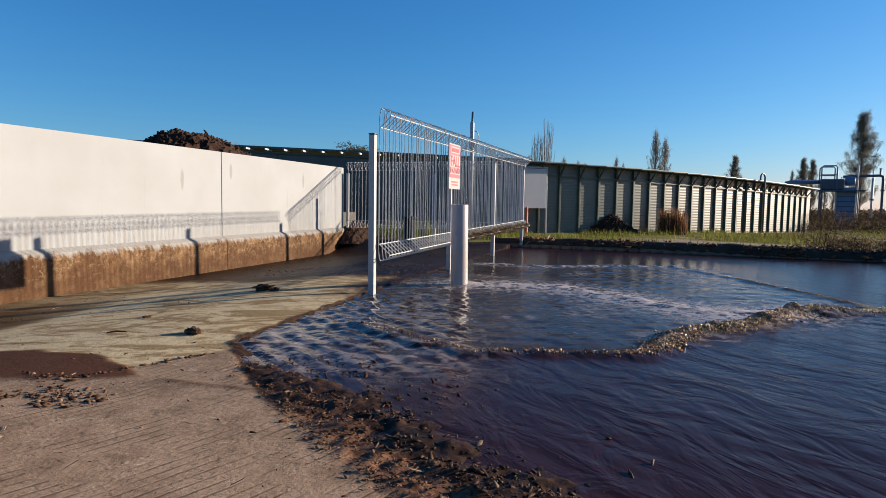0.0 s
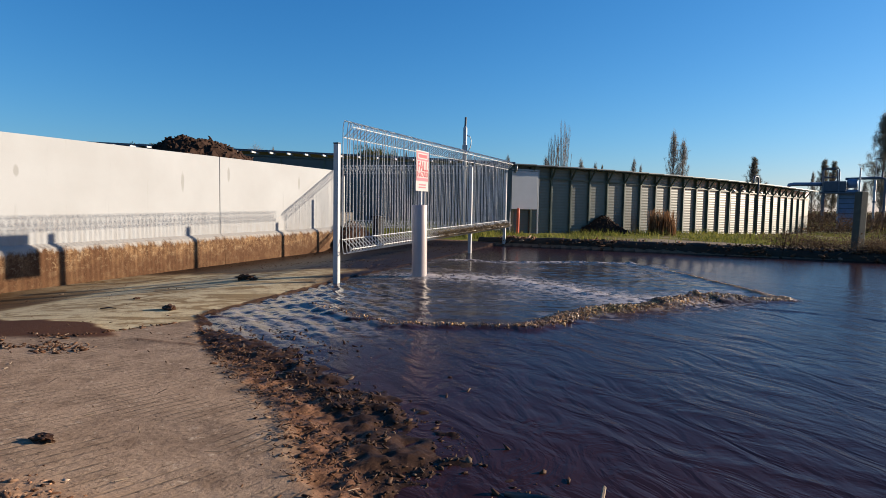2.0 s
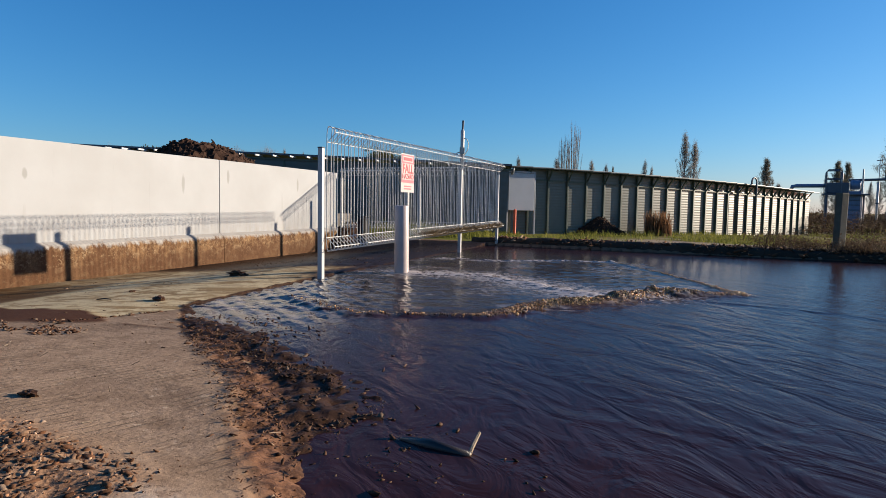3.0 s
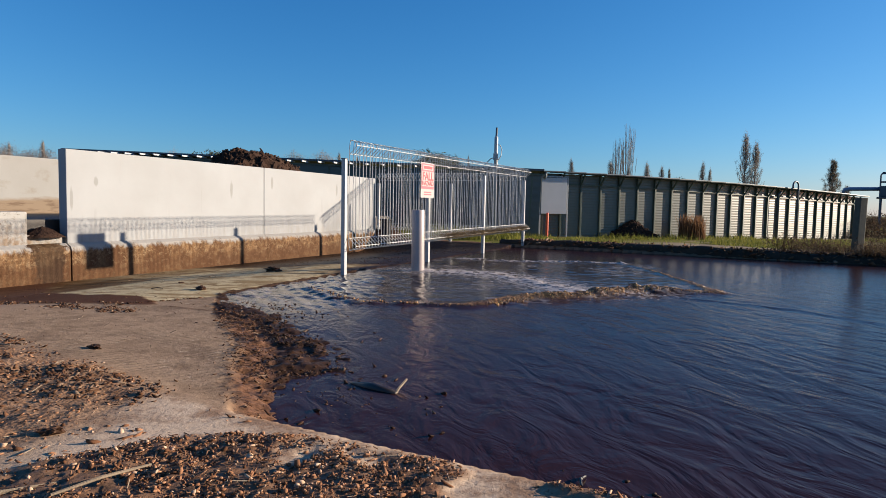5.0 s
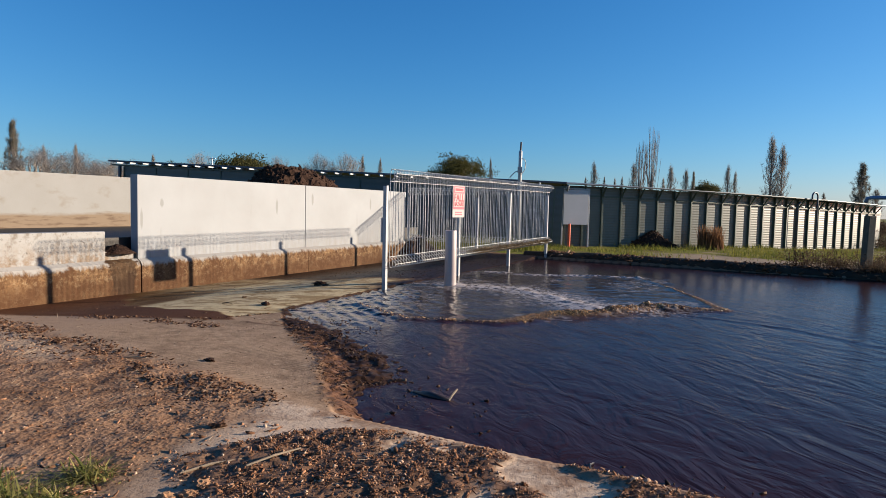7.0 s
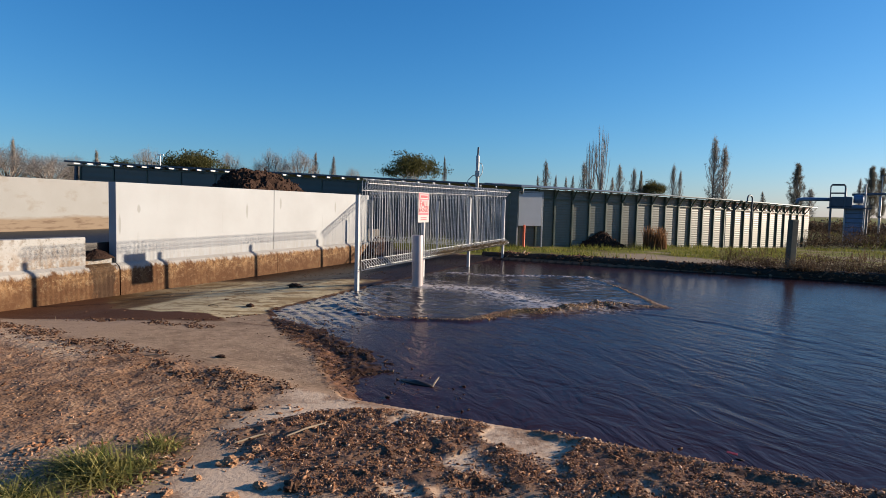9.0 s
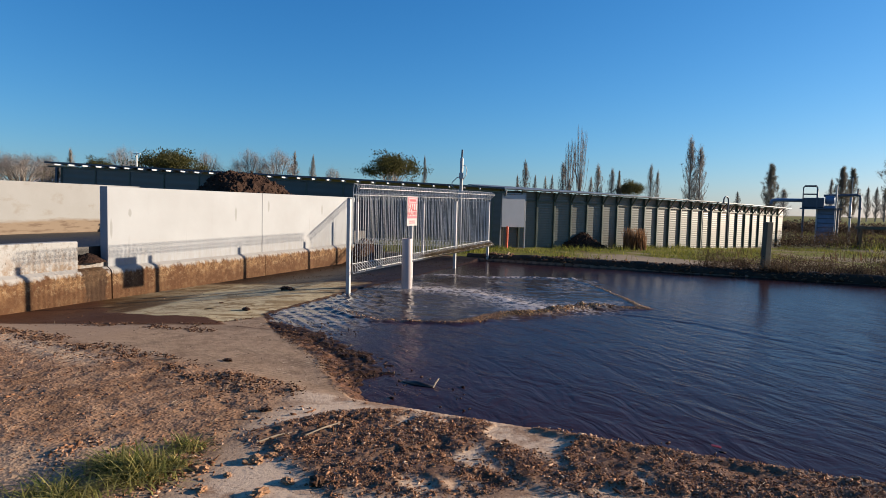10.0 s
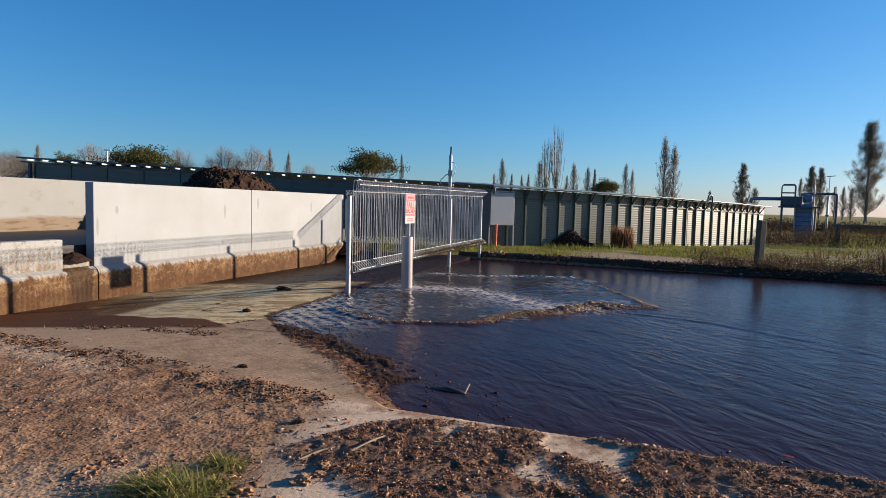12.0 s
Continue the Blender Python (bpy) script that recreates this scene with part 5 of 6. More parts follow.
def sprinkle(rng, count, x0, x1, y0, y1, chance):
    """Random places in a field, kept with the given chance."""
    xs, ys = rng.uniform(x0, x1, count), rng.uniform(y0, y1, count)
    hold = rng.uniform(0, 1, count) < chance(xs, ys)
    return xs[hold], ys[hold]


rng = np.random.default_rng(7)
M_SHORE = make_clods("damp_mud_lumps", 0.42, 0.8)
M_GRAVEL = make_clods("gravel_crumbs", 0.9, 0.9)
xs, ys = sprinkle(rng, 110000, -0.2, 4.0, -1.6, 0.5, lambda x, y: masks(x, y)[1] * (0.12 + 0.88 * step(0.40, 0.58, fbm(x * 5.5, y * 5.5, 4, 89))))
clods = crumbs("soil_clods", xs, ys, relief(xs, ys) + 0.002, rng.gamma(1.5, 0.0015, len(xs)) + 0.0010, 0.6, M_CLOD, rng, 0.5)
tagged(clods, "dark fibrous mud clods strewn over the concrete beam", "mud")
xs, ys = sprinkle(rng, 6500, -0.2, 4.0, -1.6, 0.5, lambda x, y: masks(x, y)[1] * step(0.4, 0.6, fbm(x * 6, y * 6, 3, 85)))
lumps = crumbs("mud_lumps", xs, ys, relief(xs, ys), rng.gamma(1.5, 0.0020, len(xs)) + 0.0018, 0.5, M_CLOD, rng, 0.8)
tagged(lumps, "broken lumps of dry fibrous brown mud", "mud")
xs, ys = sprinkle(rng, 9000, -0.1, 4.0, -1.6, 0.4, lambda x, y: 0.6 * (1 - masks(x, y)[1]) * (shores(x, y)[2] < -0.03) * step(0.40, 0.62, fbm(x * 4, y * 4, 3, 86)))
scatter = crumbs("loose_crumbs", xs, ys, relief(xs, ys), rng.gamma(1.8, 0.0026, len(xs)) + 0.0015, 0.55, M_CLOD, rng, 0.8)
tagged(scatter, "loose brown crumbs scattered on the pale concrete", "mud")
xs, ys = sprinkle(rng, 52000, -3.6, 0.7, -1.1, 2.4, lambda x, y: 0.7 * masks(x, y)[2] * (0.15 + fbm(x * 3, y * 3, 3, 71)))
gravel = crumbs("gravel", xs, ys, relief(xs, ys), rng.gamma(1.5, 0.0015, len(xs)) + 0.0010, 0.6, M_GRAVEL, rng, 0.6)
tagged(gravel, "loose brown gravel and crumbs on the yard soil", "gravel")


# crumbs lying on the two heaps
for source, count, label in ((heap, 6000, "crumbling lumps on the compost heap"), (mound, 1500, "crumbling lumps on the soil mound")):
    grid = np.zeros(len(source.data.vertices) * 3, dtype=np.float32)
    source.data.vertices.foreach_get("co", grid)
    turn = np.array(source.matrix_basis)
    spots = grid.reshape(-1, 3)[rng.integers(0, len(grid) // 3, count)] @ turn[:3, :3].T + turn[:3, 3]
    lump = crumbs("heap_crumbs", spots[:, 0], spots[:, 1], spots[:, 2], rng.gamma(1.5, 0.010, count) + 0.008, 0.7, M_HEAP, rng, 0.4, 0.05)
    tagged(lump, label, "compost")


def shore_chance(x, y):
    d1, d2, d3, d4 = shores(x, y)
    near = step(-0.06, 0.03, d2) * step(0.20, 0.10, d2) * step(-1.1, -1.4, along(x, y)[0])
    return near * (0.3 + 0.7 * step(0.15, 0.8, d3)) * (d3 > 0.02) * (d1 > -0.02) * (0.25 + 0.75 * step(0.4, 0.6, fbm(x * 8, y * 8, 3, 72)))


xs, ys = sprinkle(rng, 70000, -1.4, 1.9, 0.0, 3.3, shore_chance)
shore_mud = crumbs("shore_mud", xs, ys, np.maximum(relief(xs, ys), -0.008) + 0.003, rng.gamma(1.5, 0.0013, len(xs)) + 0.0009, 0.5, M_SHORE, rng, 1.0)
tagged(shore_mud, "dark wet fibrous mud lumps along the water's edge", "mud")
def wet_chance(x, y):
    d1, d2, d3, d4 = shores(x, y)
    return (0.06 + 0.94 * step(0.25, 0.9, d3)) * step(0.08, 0.16, d2) * step(0.62, 0.36, d2) * (d3 > 0.02) * (d1 > 0.1) * step(0.36, 0.6, fbm(x * 7, y * 7, 3, 88)) * step(-1.0, -1.4, along(x, y)[0])


xs, ys = sprinkle(rng, 60000, -1.3, 1.6, 0.1, 3.2, wet_chance)
wet_mud = crumbs("wet_mud", xs, ys, np.maximum(relief(xs, ys), -0.004) + 0.001, rng.gamma(1.5, 0.0019, len(xs)) + 0.001, 0.5, M_WETCLOD, rng, 0.7)
tagged(wet_mud, "black wet mud lumps at the water's edge", "mud")
xs, ys = sprinkle(rng, 9000, -1.0, 1.6, 0.2, 3.0, lambda x, y: (0.05 + 0.23 * step(0.25, 0.9, shores(x, y)[2])) * step(0.2, 0.28, shores(x, y)[1]) * step(0.95, 0.45, shores(x, y)[1]) * (shores(x, y)[2] > 0.05) * step(0.42, 0.60, fbm(x * 5, y * 5, 4, 81)))
float_mud = crumbs("floating_mud", xs, ys, np.maximum(relief(xs, ys), 0.0), rng.gamma(1.7, 0.0022, len(xs)) + 0.002, 0.6, M_WETCLOD, rng)
tagged(float_mud, "wet dark mud bits floating off the shore", "mud")
xs, ys = sprinkle(rng, 2500, 0.6, 3.2, -0.5, 1.3, lambda x, y: 0.5 * step(0.45, 0.05, shores(x, y)[2]) * (shores(x, y)[2] > 0.01) * step(0.5, 0.6, fbm(x * 4, y * 4, 3, 82)))
edge_mud = crumbs("edge_mud", xs, ys, xs * 0, rng.gamma(2.0, 0.003, len(xs)) + 0.003, 0.6, M_WETCLOD, rng)
tagged(edge_mud, "wet mud bits along the concrete beam in the water", "mud")
xs, ys = sprinkle(rng, 9000, -3.9, 0.3, 0.4, 5.6, lambda x, y: 0.2 * (1 - masks(x, y)[2]) * (shores(x, y)[1] < 0.1) * step(0.35, 0.7, fbm(x * 2.5, y * 2.5, 3, 73)))
grit = crumbs("grit", xs, ys, relief(xs, ys), rng.gamma(1.4, 0.0016, len(xs)) + 0.0012, 0.5, M_SHORE, rng)
tagged(grit, "scattered dark crumbs on the concrete slabs", "grit")
xs, ys = sprinkle(rng, 9000, -3.4, 1.2, 5.4, 11.4, lambda x, y: 0.5 * (along(x, y)[1] > 0.15) * (along(x, y)[1] < 3.4) * step(0.45, 0.6, fbm(x * 1.6, y * 1.6, 4, 74)) * step(1.9, 2.8, along(x, y)[0]))
pit_mud = crumbs("pit_mud", xs, ys, relief(xs, ys), rng.gamma(2.0, 0.004, len(xs)) + 0.002, 0.35, M_WETCLOD, rng)
tagged(pit_mud, "dark lumpy mud on the slab behind the fence", "mud")


def straws(name, xs, ys, zs, length, width, material, rng, lie=0.25):
    """Thin stalks lying about."""
    vs, fs = [], []
    for x, y, z in zip(xs, ys, zs):
        a, e = rng.uniform(0, 6.28), rng.normal(0, lie)
        l, w = length * rng.uniform(0.4, 1.4), width * rng.uniform(0.6, 1.3)
        d = Vector((math.cos(a), math.sin(a), e)).normalized() * l / 2
        u = Vector((-math.sin(a), math.cos(a), 0)) * w
        h = Vector((0, 0, w * 1.4))
        p = Vector((x, y, z + w + abs(d.z)))
        k = len(vs)
        vs += [p - d - u, p - d + u, p - d + h, p + d - u, p + d + u, p + d + h]
        fs += [(k, k + 3, k + 4, k + 1), (k + 1, k + 4, k + 5, k + 2), (k + 2, k + 5, k + 3, k), (k, k + 1, k + 2), (k + 3, k + 5, k + 4)]
    return tagged(from_arrays(name, vs, fs, material), kind="stuff")


xs, ys = sprinkle(rng, 1500, -3.0, 3.2, -1.1, 2.6, lambda x, y: 0.1 + 0.35 * np.maximum(masks(x, y)[1], masks(x, y)[2]) * (shores(x, y)[2] < 0))
hold = (shores(xs, ys)[1] < 0.2) | (shores(xs, ys)[2] < 0)
xs, ys = xs[hold], ys[hold]
tagged(straws("straw", xs, ys, relief(xs, ys), 0.045, 0.0013, M_STICK, rng), "pale straw and twig bits on the ground", "straw")


M_LITTER = make_leaves("brown_litter", (0.10, 0.046, 0.026), (0.36, 0.20, 0.115))
xs, ys = sprinkle(rng, 17000, 0.0, 3.6, -1.4, 0.4, lambda x, y: masks(x, y)[1] * (0.3 + 0.7 * step(0.4, 0.6, fbm(x * 7, y * 7, 3, 91))))
tagged(straws("litter", xs, ys, relief(xs, ys) + 0.002, 0.016, 0.0015, M_LITTER, rng, 0.35), "brown rotted leaves and stalks over the mud", "litter")
xs, ys = sprinkle(rng, 9000, -1.2, 0.8, 0.3, 3.0, lambda x, y: shore_chance(x, y))
tagged(straws("shore_litter", xs, ys, np.maximum(relief(xs, ys), 0.0) + 0.002, 0.013, 0.0012, M_LITTER, rng, 0.35), "brown rotted stalks along the water's edge", "litter")
xs, ys = sprinkle(rng, 5000, -0.6, 0.35, -1.15, -0.35, lambda x, y: step(0.42, 0.58, fbm(x * 5, y * 5, 3, 92)) * step(0.32, 0.12, np.abs(np.hypot(x + 0.2, (y + 0.68) * 1.2) - 0.24)))
rubble = crumbs("rubble", xs, ys, relief(xs, ys), rng.gamma(1.4, 0.0030, len(xs)) + 0.002, 0.6, M_GRAVEL, rng, 0.5)
tagged(rubble, "pale orange rubble and crumbs round the grass tufts", "rubble")


def blades(name, roots, height, width, lean, material, rng, label, category):
    """Bent grass blades from the given roots (x, y, z, size)."""
    vs, fs = [], []
    for x, y, z, k in roots:
        a = rng.uniform(0, 6.28)
        h, w, l = height * k * rng.uniform(0.45, 1.2), width * rng.uniform(0.6, 1.3), lean * rng.uniform(0.2, 1.3)
        dx, dy = math.cos(a), math.sin(a)
        b = len(vs)
        for t in (0.0, 0.4, 0.75, 1.0):
            out = l * h * t * t
            zz = z - 0.01 + h * (t - 0.35 * l * t * t)
            ww = w * (1 - 0.85 * t)
            vs += [(x + dx * out - dy * ww, y + dy * out + dx * ww, zz), (x + dx * out + dy * ww, y + dy * out - dx * ww, zz)]
        for q in range(3):
            fs.append((b + 2 * q, b + 2 * q + 1, b + 2 * q + 3, b + 2 * q + 2))
    return tagged(from_arrays(name, vs, fs, material), label, category)


M_TUFT = make_leaves("tuft_blades", (0.055, 0.075, 0.014), (0.40, 0.34, 0.12))
for cx, cy, spread, count, size in ((-0.13, -0.885, 0.085, 560, 1.1), (-0.26, -0.83, 0.05, 200, 0.85), (-0.065, -0.575, 0.045, 170, 0.8), (-0.02, -0.80, 0.04, 120, 0.75), (-0.29, -1.15, 0.09, 380, 1.0)):
    gxs, gys = rng.normal(cx, spread, count), rng.normal(cy, spread * 0.8, count)
    gz = relief(gxs, gys)
    fall = np.exp(-((gxs - cx) ** 2 + (gys - cy) ** 2) / (2.5 * spread ** 2))
    tagged(blades("grass_tuft", zip(gxs, gys, gz, size * (0.45 + 0.6 * fall)), 0.125, 0.0046, 1.5, M_TUFT, rng, "green grass tuft with dry tips on gravelly soil", "grass"), group="yard grass tufts", kind="stuff")


def bank(x, y):
    d4 = shores(x, y)[3]
    n1 = fbm(x * 0.8, y * 0.8, 4, 75)
    return (d4 < -0.3) * (y < 14.1 + 0.628 * x) * (0.05 + 0.95 * step(0.45, 0.62, n1)) * (1.0 - 0.95 * masks(x, y)[0]["track"]) * (1 - 0.75 * step(4.5, 6.0, x) * step(12.5, 10.5, y - 0.6 * (x - 6))) * step(-0.5, -1.1, d4 + 0.5 * (n1 - 0.5)) * (1 - 0.9 * masks(x, y)[0]["earth"])


gxs, gys = sprinkle(rng, 62000, 0.5, 14.0, 8.0, 22.0, bank)
tagged(blades("bank_grass", zip(gxs, gys, relief(gxs, gys), 0.35 + 1.7 * fbm(gxs * 1.5, gys * 1.5, 3, 78) ** 1.5), 0.145, 0.007, 1.1, M_BLADE, rng, "short green grass on the far bank", "grass"), kind="stuff")


gxs, gys = sprinkle(rng, 5200, -3.2, 1.0, 12.0, 14.3, lambda x, y: (0.1 + 0.9 * step(0.40, 0.60, fbm(x * 1.3, y * 1.3, 3, 93))) * (y > 11.95 - 0.187 * (x + 2.05)))
tagged(blades("pit_weeds", zip(gxs, gys, relief(gxs, gys), 0.35 + 1.2 * fbm(gxs * 1.6, gys * 1.6, 3, 94)), 0.34, 0.008, 0.8, M_BLADE, rng, "rough green weeds behind the rear fence", "weeds"), kind="stuff")


n_b = 17000
run = 4.2 + 13.0 * rng.uniform(0, 1, n_b)
back = rng.exponential(0.55, n_b)
gxs, gys = 1.02 + run * 0.934 + 0.358 * back, 11.05 - run * 0.358 + 0.934 * back
clump = fbm(gxs * 1.2, gys * 1.2, 3, 77)
hold = rng.uniform(0, 1, n_b) < step(4.6, 6.4, run) * (0.06 + 0.94 * step(0.46, 0.62, clump))
gxs, gys, clump = gxs[hold], gys[hold], clump[hold]
tagged(blades("dry_brush", zip(gxs, gys, np.maximum(relief(gxs, gys), 0.1), 0.25 + 1.1 * clump ** 1.5), 0.30, 0.006, 1.1, M_DRY, rng, "dark brown dry weeds along the pond bank", "weeds"), kind="stuff")
def bramble(x, y, wide, tall):
    """Bent stems of one loose bush and the places of its dead leaves."""
    tips = []
    for _ in range(26):
        a, r, h = random.uniform(0, 6.28), wide * random.uniform(0.2, 0.6), tall * random.uniform(0.5, 1.1)
        p = Vector((x + random.gauss(0, wide * 0.25), y + random.gauss(0, wide * 0.25), 0.0))
        q = p + Vector((math.cos(a) * r * 0.4, math.sin(a) * r * 0.4, h))
        e = p + Vector((math.cos(a) * r, math.sin(a) * r, h * random.uniform(0.4, 0.9)))
        tube(brush_stems, [p, p.lerp(q, 0.6), q, e], [0.006, 0.005, 0.004, 0.002], 4, False)
        tips += [p.lerp(q, 0.4), p.lerp(q, 0.7), q, q.lerp(e, 0.5), e]
    return tips


random.seed(31)
brush_stems, brush_tips = bmesh.new(), []
for k in range(34):
    run, back = 5.0 + 0.36 * k + random.uniform(-0.2, 0.2), random.uniform(0.3, 1.7)
    brush_tips += bramble(1.02 + run * 0.934 + 0.358 * back, 11.05 - run * 0.358 + 0.934 * back, random.uniform(0.5, 1.1), random.uniform(0.16, 0.48))
for k in range(9):
    brush_tips += bramble(13.2 + 0.85 * k + random.uniform(-0.3, 0.3), 23.4 + random.uniform(-0.8, 1.4), random.uniform(1.2, 1.9), random.uniform(0.5, 0.9))
tagged(part("bramble_stems", brush_stems, M_DRY), "tangled brown bramble stems on the pond bank", "bramble", kind="stuff")
tagged(leaf_cloud("bramble_leaves", brush_tips, 15, (0.12, 0.07), 0.014, M_DRY, None), "dead brown bramble leaves on the pond bank", "bramble", kind="stuff")
n_b = 9000
gxs, gys = rng.uniform(7, 22, n_b), rng.uniform(9, 24, n_b)
hold = (shores(gxs, gys)[3] < -0.8) & (gys < 11.5 + 0.55 * gxs) & (fbm(gxs * 0.5, gys * 0.5, 3, 83) > 0.5)
gxs, gys = gxs[hold], gys[hold]
tagged(blades("field_weeds", zip(gxs, gys, relief(gxs, gys), 0.4 + fbm(gxs, gys, 3, 84)), 0.40, 0.012, 0.8, M_DRY, rng, "brown weeds scattered over the far bank", "weeds"), kind="stuff")
n_b = 9000
run, back = rng.uniform(0.0, 15.0, n_b), rng.normal(0.12, 0.13, n_b)
gxs, gys = 1.02 + run * 0.934 + 0.358 * back, 11.05 - run * 0.358 + 0.934 * back
hold = rng.uniform(0, 1, n_b) < 0.25 + 0.75 * step(0.42, 0.6, fbm(gxs * 1.4, gys * 1.4, 3, 96))
gxs, gys = gxs[hold], gys[hold]
bank_earth = crumbs("bank_earth", gxs, gys, np.where(back[hold] > 0, 0.142, rng.uniform(0.0, 0.14, hold.sum())), rng.gamma(1.6, 0.009, len(gxs)) + 0.006, 0.5, M_SHORE, rng, 0.6, 0.05)
tagged(bank_earth, "dark damp earth crumbled along the far pond edge", "earth")
gxs, gys = rng.uniform(5.25, 5.85, 900), rng.normal(16.35, 0.12, 900)
tagged(blades("dry_weed", zip(gxs, gys, relief(gxs, gys), np.full(900, 1.0)), 0.62, 0.011, 0.22, make_leaves("rusty_weed", (0.10, 0.050, 0.026), (0.30, 0.165, 0.085)), rng, "reddish brown dry weed clump by the shed", "weeds"), kind="stuff")

random.seed(47)
hedge_tips = []
for k in range(420):
    turn = radians(20 + 26 * k / 420 + random.uniform(-0.1, 0.1))
    far = 58 + random.uniform(-1.2, 1.2)
    hedge_tips.append((0.9 + far * math.sin(turn), -3.0 + far * math.cos(turn), -0.25 + random.uniform(0.15, 0.85) * random.uniform(0.6, 1.15)))
tagged(leaf_cloud("field_hedge", hedge_tips, 60, (0.32, 0.16), 0.085, M_DRY, None), "low dark brown hedge along the far field", "hedge", kind="stuff")
bush_tips = []
for k in range(150):
    x = random.uniform(12.4, 19.5)
    y = 23.4 + 0.55 * (x - 12.4) + random.gauss(0, 1.2)
    bush_tips.append((x, y, -0.2 + random.uniform(0.0, 0.42) * (0.5 + 0.9 * abs(math.sin(x * 1.7)))))
tagged(leaf_cloud("bank_bushes", bush_tips, 55, (0.30, 0.16), 0.040, M_DRY, None), "brown scrub growing past the end of the shed", "scrub", kind="stuff")
gxs, gys = sprinkle(rng, 42000, 15.0, 44.0, 17.0, 56.0, lambda x, y: 1.0 * (x > 0.42 * y + 5) * (x < 0.75 * y + 8) * (0.3 + 0.7 * step(0.4, 0.6, fbm(x * 0.25, y * 0.25, 3, 95))))
tagged(blades("field_grass", zip(gxs, gys, relief(gxs, gys), np.ones(len(gxs))), 0.26, 0.022, 0.7, M_BLADE, rng, "bright green grass of the far field", "grass"), kind="stuff")


def clump_line(x, y):
    s, v = along(x, y)
    edge = -(x + 1.57) * 0.42 - (y - 1.19) * 0.907
    joint = step(0.17, 0.02, np.abs(s + 2.02 - 0.1 * (v - 2.6))) * step(1.6, 2.4, v) * step(3.55, 3.3, v)
    rim = step(0.24, 0.06, np.abs(edge - 0.10 + 0.2 * (fbm(x * 3, y * 3, 3, 80) - 0.5))) * step(0.25, 0.05, x) * step(-3.4, -2.6, x)
    brim = step(0.06, 0.015, np.abs(s + 1.76 - 0.70 * step(3.10, 3.46, v))) * step(2.9, 3.05, v) * step(3.55, 3.45, v)
    return np.maximum(np.maximum(joint, rim), brim) * step(0.35, 0.55, fbm(x * 6, y * 6, 3, 79))


M_RIM = make_clods("dark_soil_lumps", 0.36, 0.8)
xs, ys = sprinkle(rng, 60000, -3.6, 0.4, 0.2, 3.6, clump_line)
rim = crumbs("mud_rim", xs, ys, relief(xs, ys), rng.gamma(1.6, 0.0027, len(xs)) + 0.0016, 0.6, M_RIM, rng, 0.8)
tagged(rim, "dark mud clumps along the edges of the concrete slabs", "mud")
xs, ys = sprinkle(rng, 4200, -3.6, 0.4, 0.0, 3.6, lambda x, y: np.maximum(0.8 * clump_line(x, y), 0.05 * masks(x, y)[2]))
turf = crumbs("soil_lumps", xs, ys, relief(xs, ys), rng.gamma(1.8, 0.0040, len(xs)) + 0.003, 0.6, M_SHORE, rng, 0.7)
tagged(turf, "dark broken soil lumps on the yard", "soil")

gxs, gys = rng.uniform(2.05, 6.1, 5200), rng.normal(-0.10, 0.024, 5200)
hold = rng.uniform(0, 1, 5200) < step(2.0, 2.7, gxs) * (0.3 + fbm(gxs * 3, gys * 0, 3, 87))
gxs, gys = gxs[hold], gys[hold]
caught = straws("caught_straw", gxs, gys, 0.285 + 0.011 * gxs + rng.uniform(0, 0.05, len(gxs)), 0.10, 0.0026, make_leaves("caught_straw", (0.11, 0.075, 0.04), (0.36, 0.27, 0.16)), rng, 0.3)
caught.matrix_basis = FENCE_POSE
tagged(caught, "dry straw and dirt caught in the fence's bottom roll", "straw")

# ---- foam and floating wood ----
def make_foam():
    n = Nodes("brown_foam")
    col = n.ramp(n.chance(True), (0.0, (0.022, 0.009, 0.004)), (0.58, (0.12, 0.046, 0.014)), (0.84, (0.50, 0.23, 0.055)), (1.0, (0.90, 0.55, 0.20)))
    return n.set(color=col, rough=0.28)


M_FOAM = make_foam()
walked = np.array(CREST)
run = rng.uniform(0, 1, 38000) ** 0.7 * (len(CREST) - 1)
k = np.minimum(run.astype(int), len(CREST) - 2)
pos = walked[k] + (run - k)[:, None] * (walked[k + 1] - walked[k])
strength = 0.03 + 0.97 * step(3.6, 5.0, run) * step(7.7, 7.0, run) * (0.25 + 0.65 * vnoise(run * 5, run * 0, 60)) + 0.30 * step(7.2, 7.6, run)
pos = pos + rng.normal(0, 1, pos.shape) * (0.02 + 0.042 * strength)[:, None]
hold = rng.uniform(0, 1, len(pos)) < strength
pos = pos[hold]
foam_crest = crumbs("foam", pos[:, 0], pos[:, 1], swell(pos[:, 0], pos[:, 1]) + 0.003, rng.gamma(1.2, 0.0019, len(pos)) + 0.0010, 0.8, M_FOAM, rng, 0.3)
tagged(foam_crest, "tan brown foam along the surge crest", "foam")
t = rng.uniform(0, 1, 5200) ** 1.7 * 0.7
arm = np.array(ARM)
k = np.minimum((t * 3).astype(int), 2)
pos = arm[k] + (t * 3 - k)[:, None] * (arm[k + 1] - arm[k]) + rng.normal(0, 1, (5200, 2)) * (0.012 + 0.022 * np.exp(-t * 14))[:, None]
foam_arm = crumbs("foam_line", pos[:, 0], pos[:, 1], swell(pos[:, 0], pos[:, 1]), rng.gamma(1.5, 0.0012, len(pos)) + 0.0012, 0.5, M_FOAM, rng, 0.3)
tagged(foam_arm, "thin line of tan foam trailing off the surge", "foam")
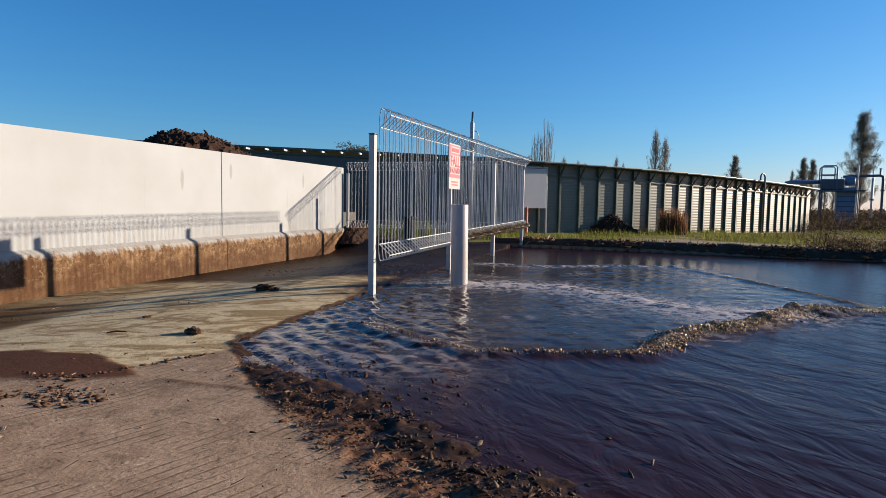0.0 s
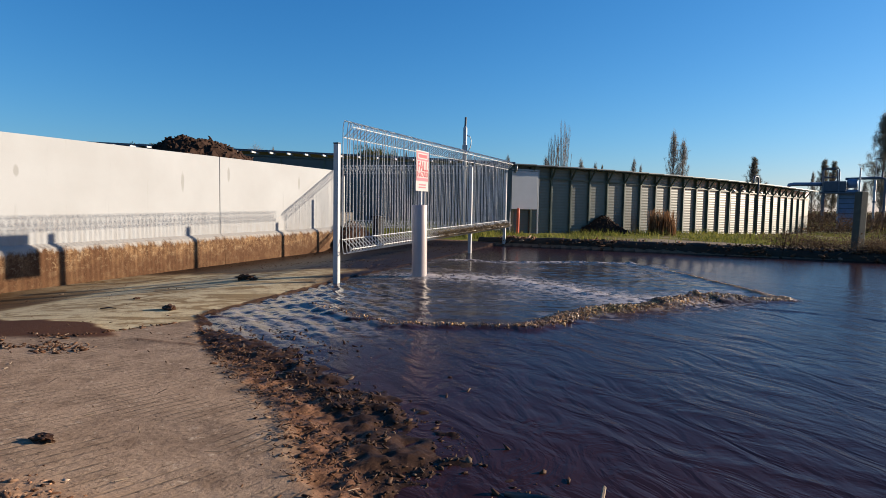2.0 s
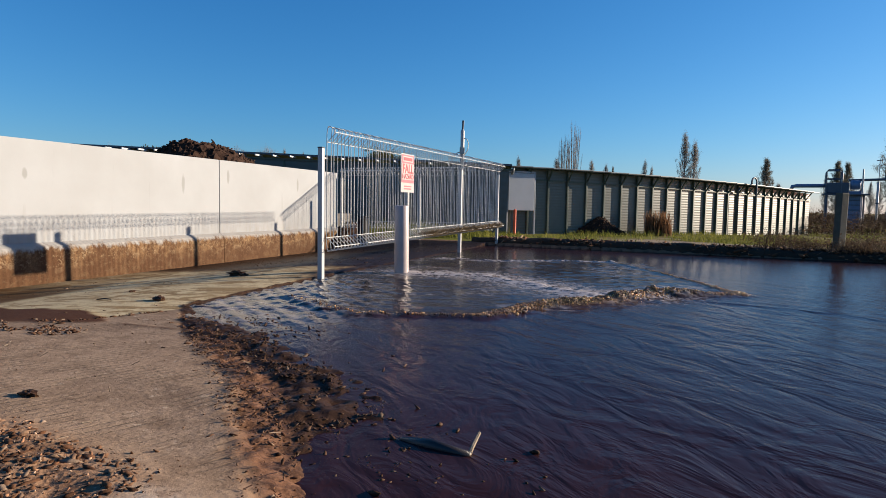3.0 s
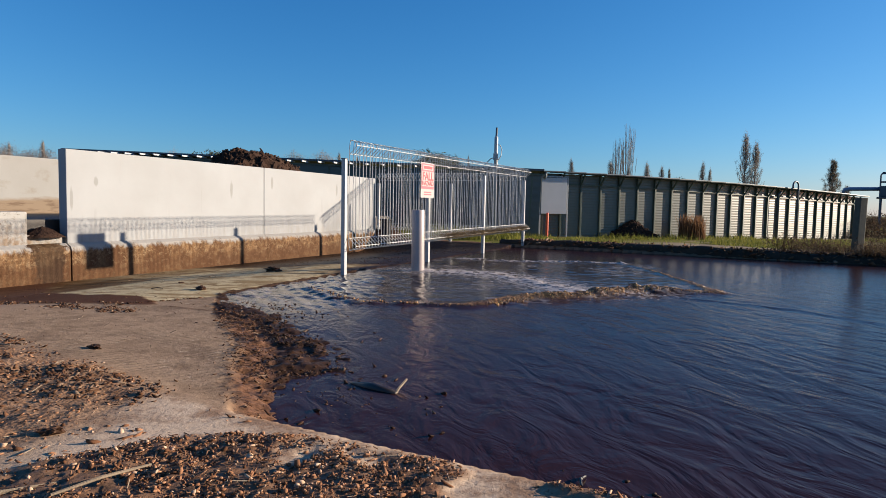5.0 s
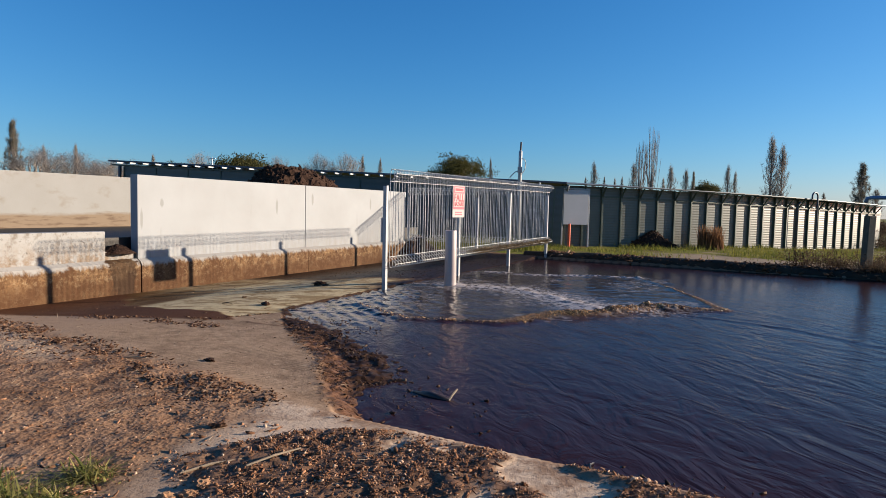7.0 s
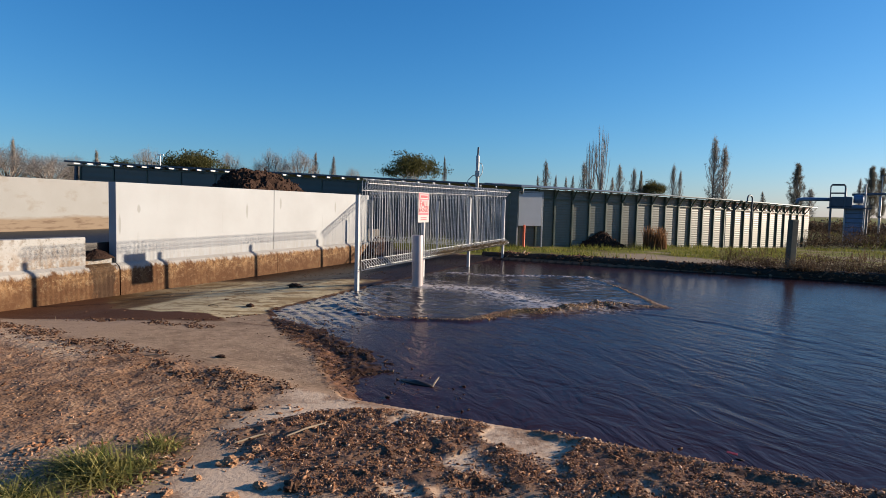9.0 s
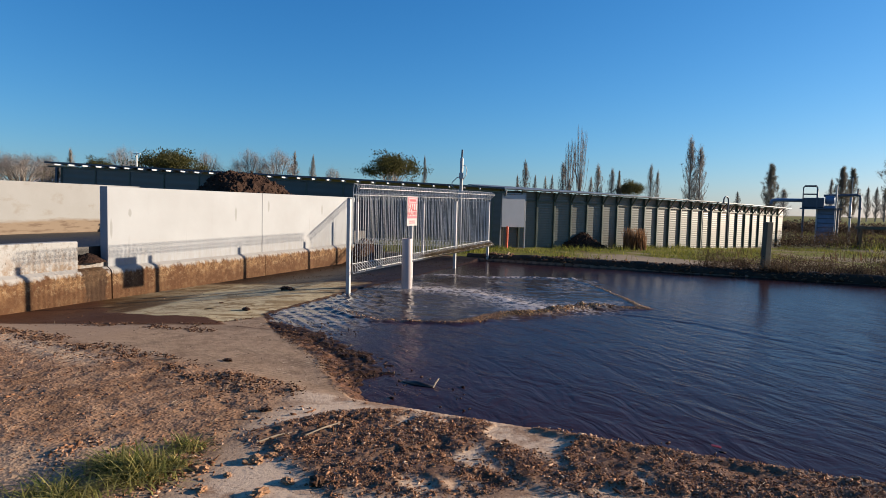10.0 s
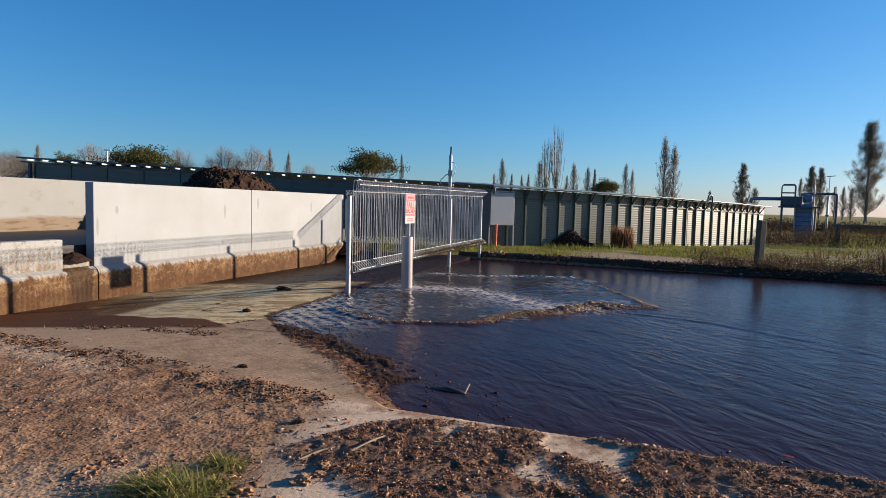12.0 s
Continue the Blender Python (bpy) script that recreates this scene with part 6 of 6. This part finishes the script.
log = part("floating_log", tube(bmesh.new(), [(0.70, 0.93, -0.005), (0.80, 0.885, 0.0), (0.92, 0.825, -0.004)], [0.012, 0.022, 0.014], 8), M_WETSTICK, smooth=True)
tagged(log, "short dark wet log floating in the water", "log")
stick = part("broken_stick", tube(bmesh.new(), [(0.905, 0.80, -0.02), (0.925, 0.85, 0.015), (0.945, 0.91, 0.038)], [0.007, 0.006, 0.005], 6), M_STICK)
tagged(stick, "pale broken stick poking out of the water", "stick")
stick = part("dead_stick", tube(bmesh.new(), [(0.44, -0.44, 0.115), (0.50, -0.36, 0.125), (0.56, -0.26, 0.12)], [0.0035, 0.0045, 0.003], 6), M_STICK)
tagged(stick, "pale dead stick lying on the debris", "stick")


M_TAN = plain("dry_tan_earth", (0.36, 0.20, 0.11), 0.9, 0, 0.45, 40, 1.0, 0.1)


def clod(x, y, size, seed, label, name="mud_clod", material=M_WETCLOD, category="mud"):
    """One loose lump lying by itself."""
    bm = bmesh.new()
    bmesh.ops.create_icosphere(bm, subdivisions=3, radius=1)
    for v in bm.verts:
        k = 1 + 0.6 * noise.fractal(v.co * 2.2 + Vector((seed * 3.7, 0, 0)), 1.0, 2.0, 5)
        v.co = Vector((v.co.x * size * 1.5 * k, v.co.y * size * k, v.co.z * size * 0.6 * k))
    z = float(relief(np.array([x]), np.array([y]))[0])
    ob = part(name, bm, material)
    ob.matrix_basis = pose(x, y, z + size * 0.3, 0, 0, seed * 40)
    return tagged(ob, label, category, "loose clods" if name == "mud_clod" else "")


for x, y, size, seed in ((-1.61, 5.27, 0.055, 1), (-1.50, 5.20, 0.03, 2), (-1.40, 3.36, 0.035, 3), (-0.56, 0.98, 0.022, 4), (0.10, -0.05, 0.02, 5), (-1.95, 3.95, 0.016, 6), (0.62, -0.86, 0.03, 7)):
    clod(x, y, size, seed, "dark lump of mud lying on the concrete")
for x, y, size, seed in ((0.30, -0.68, 0.028, 21), (0.27, -0.71, 0.018, 22), (0.35, -0.64, 0.02, 23), (0.43, -0.98, 0.024, 24), (0.36, -0.57, 0.018, 25), (0.50, -0.87, 0.02, 26), (0.10, -0.80, 0.026, 27), (0.03, -0.83, 0.02, 28), (0.20, -0.98, 0.016, 29), (0.24, -0.84, 0.014, 30)):
    clod(x, y, size, seed, "crumbling tan clod of dry earth on the concrete", "mud_clod", M_TAN)
clod(1.33, 0.50, 0.024, 8, "dark wet lump of mud in the shallow water")
clod(0.86, 1.25, 0.012, 11, "small pale stone at the water's edge", "pebble", M_PALE, "stone")
for k, (x, y, z, a, length, mat, label) in enumerate(((-1.84, 3.40, 0.02, 20, 0.10, M_WETSTICK, "short dark stick lying on the pale slab"), (-0.97, 0.86, 0.10, 15, 0.13, M_STICK, "pale twig on the mud at the ramp's edge"),
                                                 (0.30, -0.42, 0.10, 50, 0.22, M_STICK, "long pale twig at the edge of the debris"), (1.62, 0.12, 0.005, 80, 0.07, M_WETSTICK, "wet dark twig floating by the beam"))):
    twig = part("twig", tube(bmesh.new(), [(-length / 2, 0, 0), (0, 0.008, 0.004), (length / 2, -0.004, 0.0)], [0.004, 0.0055, 0.003], 6), mat)
    twig.matrix_basis = pose(x, y, float(relief(np.array([x]), np.array([y]))[0]) + 0.006 if z > 0.01 else z, 0, 0, a)
    tagged(twig, label, "twig")
scrap = part("plastic_scrap", box(bmesh.new(), -0.022, 0.022, -0.008, 0.008, 0, 0.004, 0.0015), plain("red_plastic", (0.22, 0.015, 0.02), 0.4, 0, 0.15, 30))
scrap.matrix_basis = pose(2.36, -0.27, 0.105, 8, 5, -20)
tagged(scrap, "small red plastic scrap on the concrete beam", "scrap")
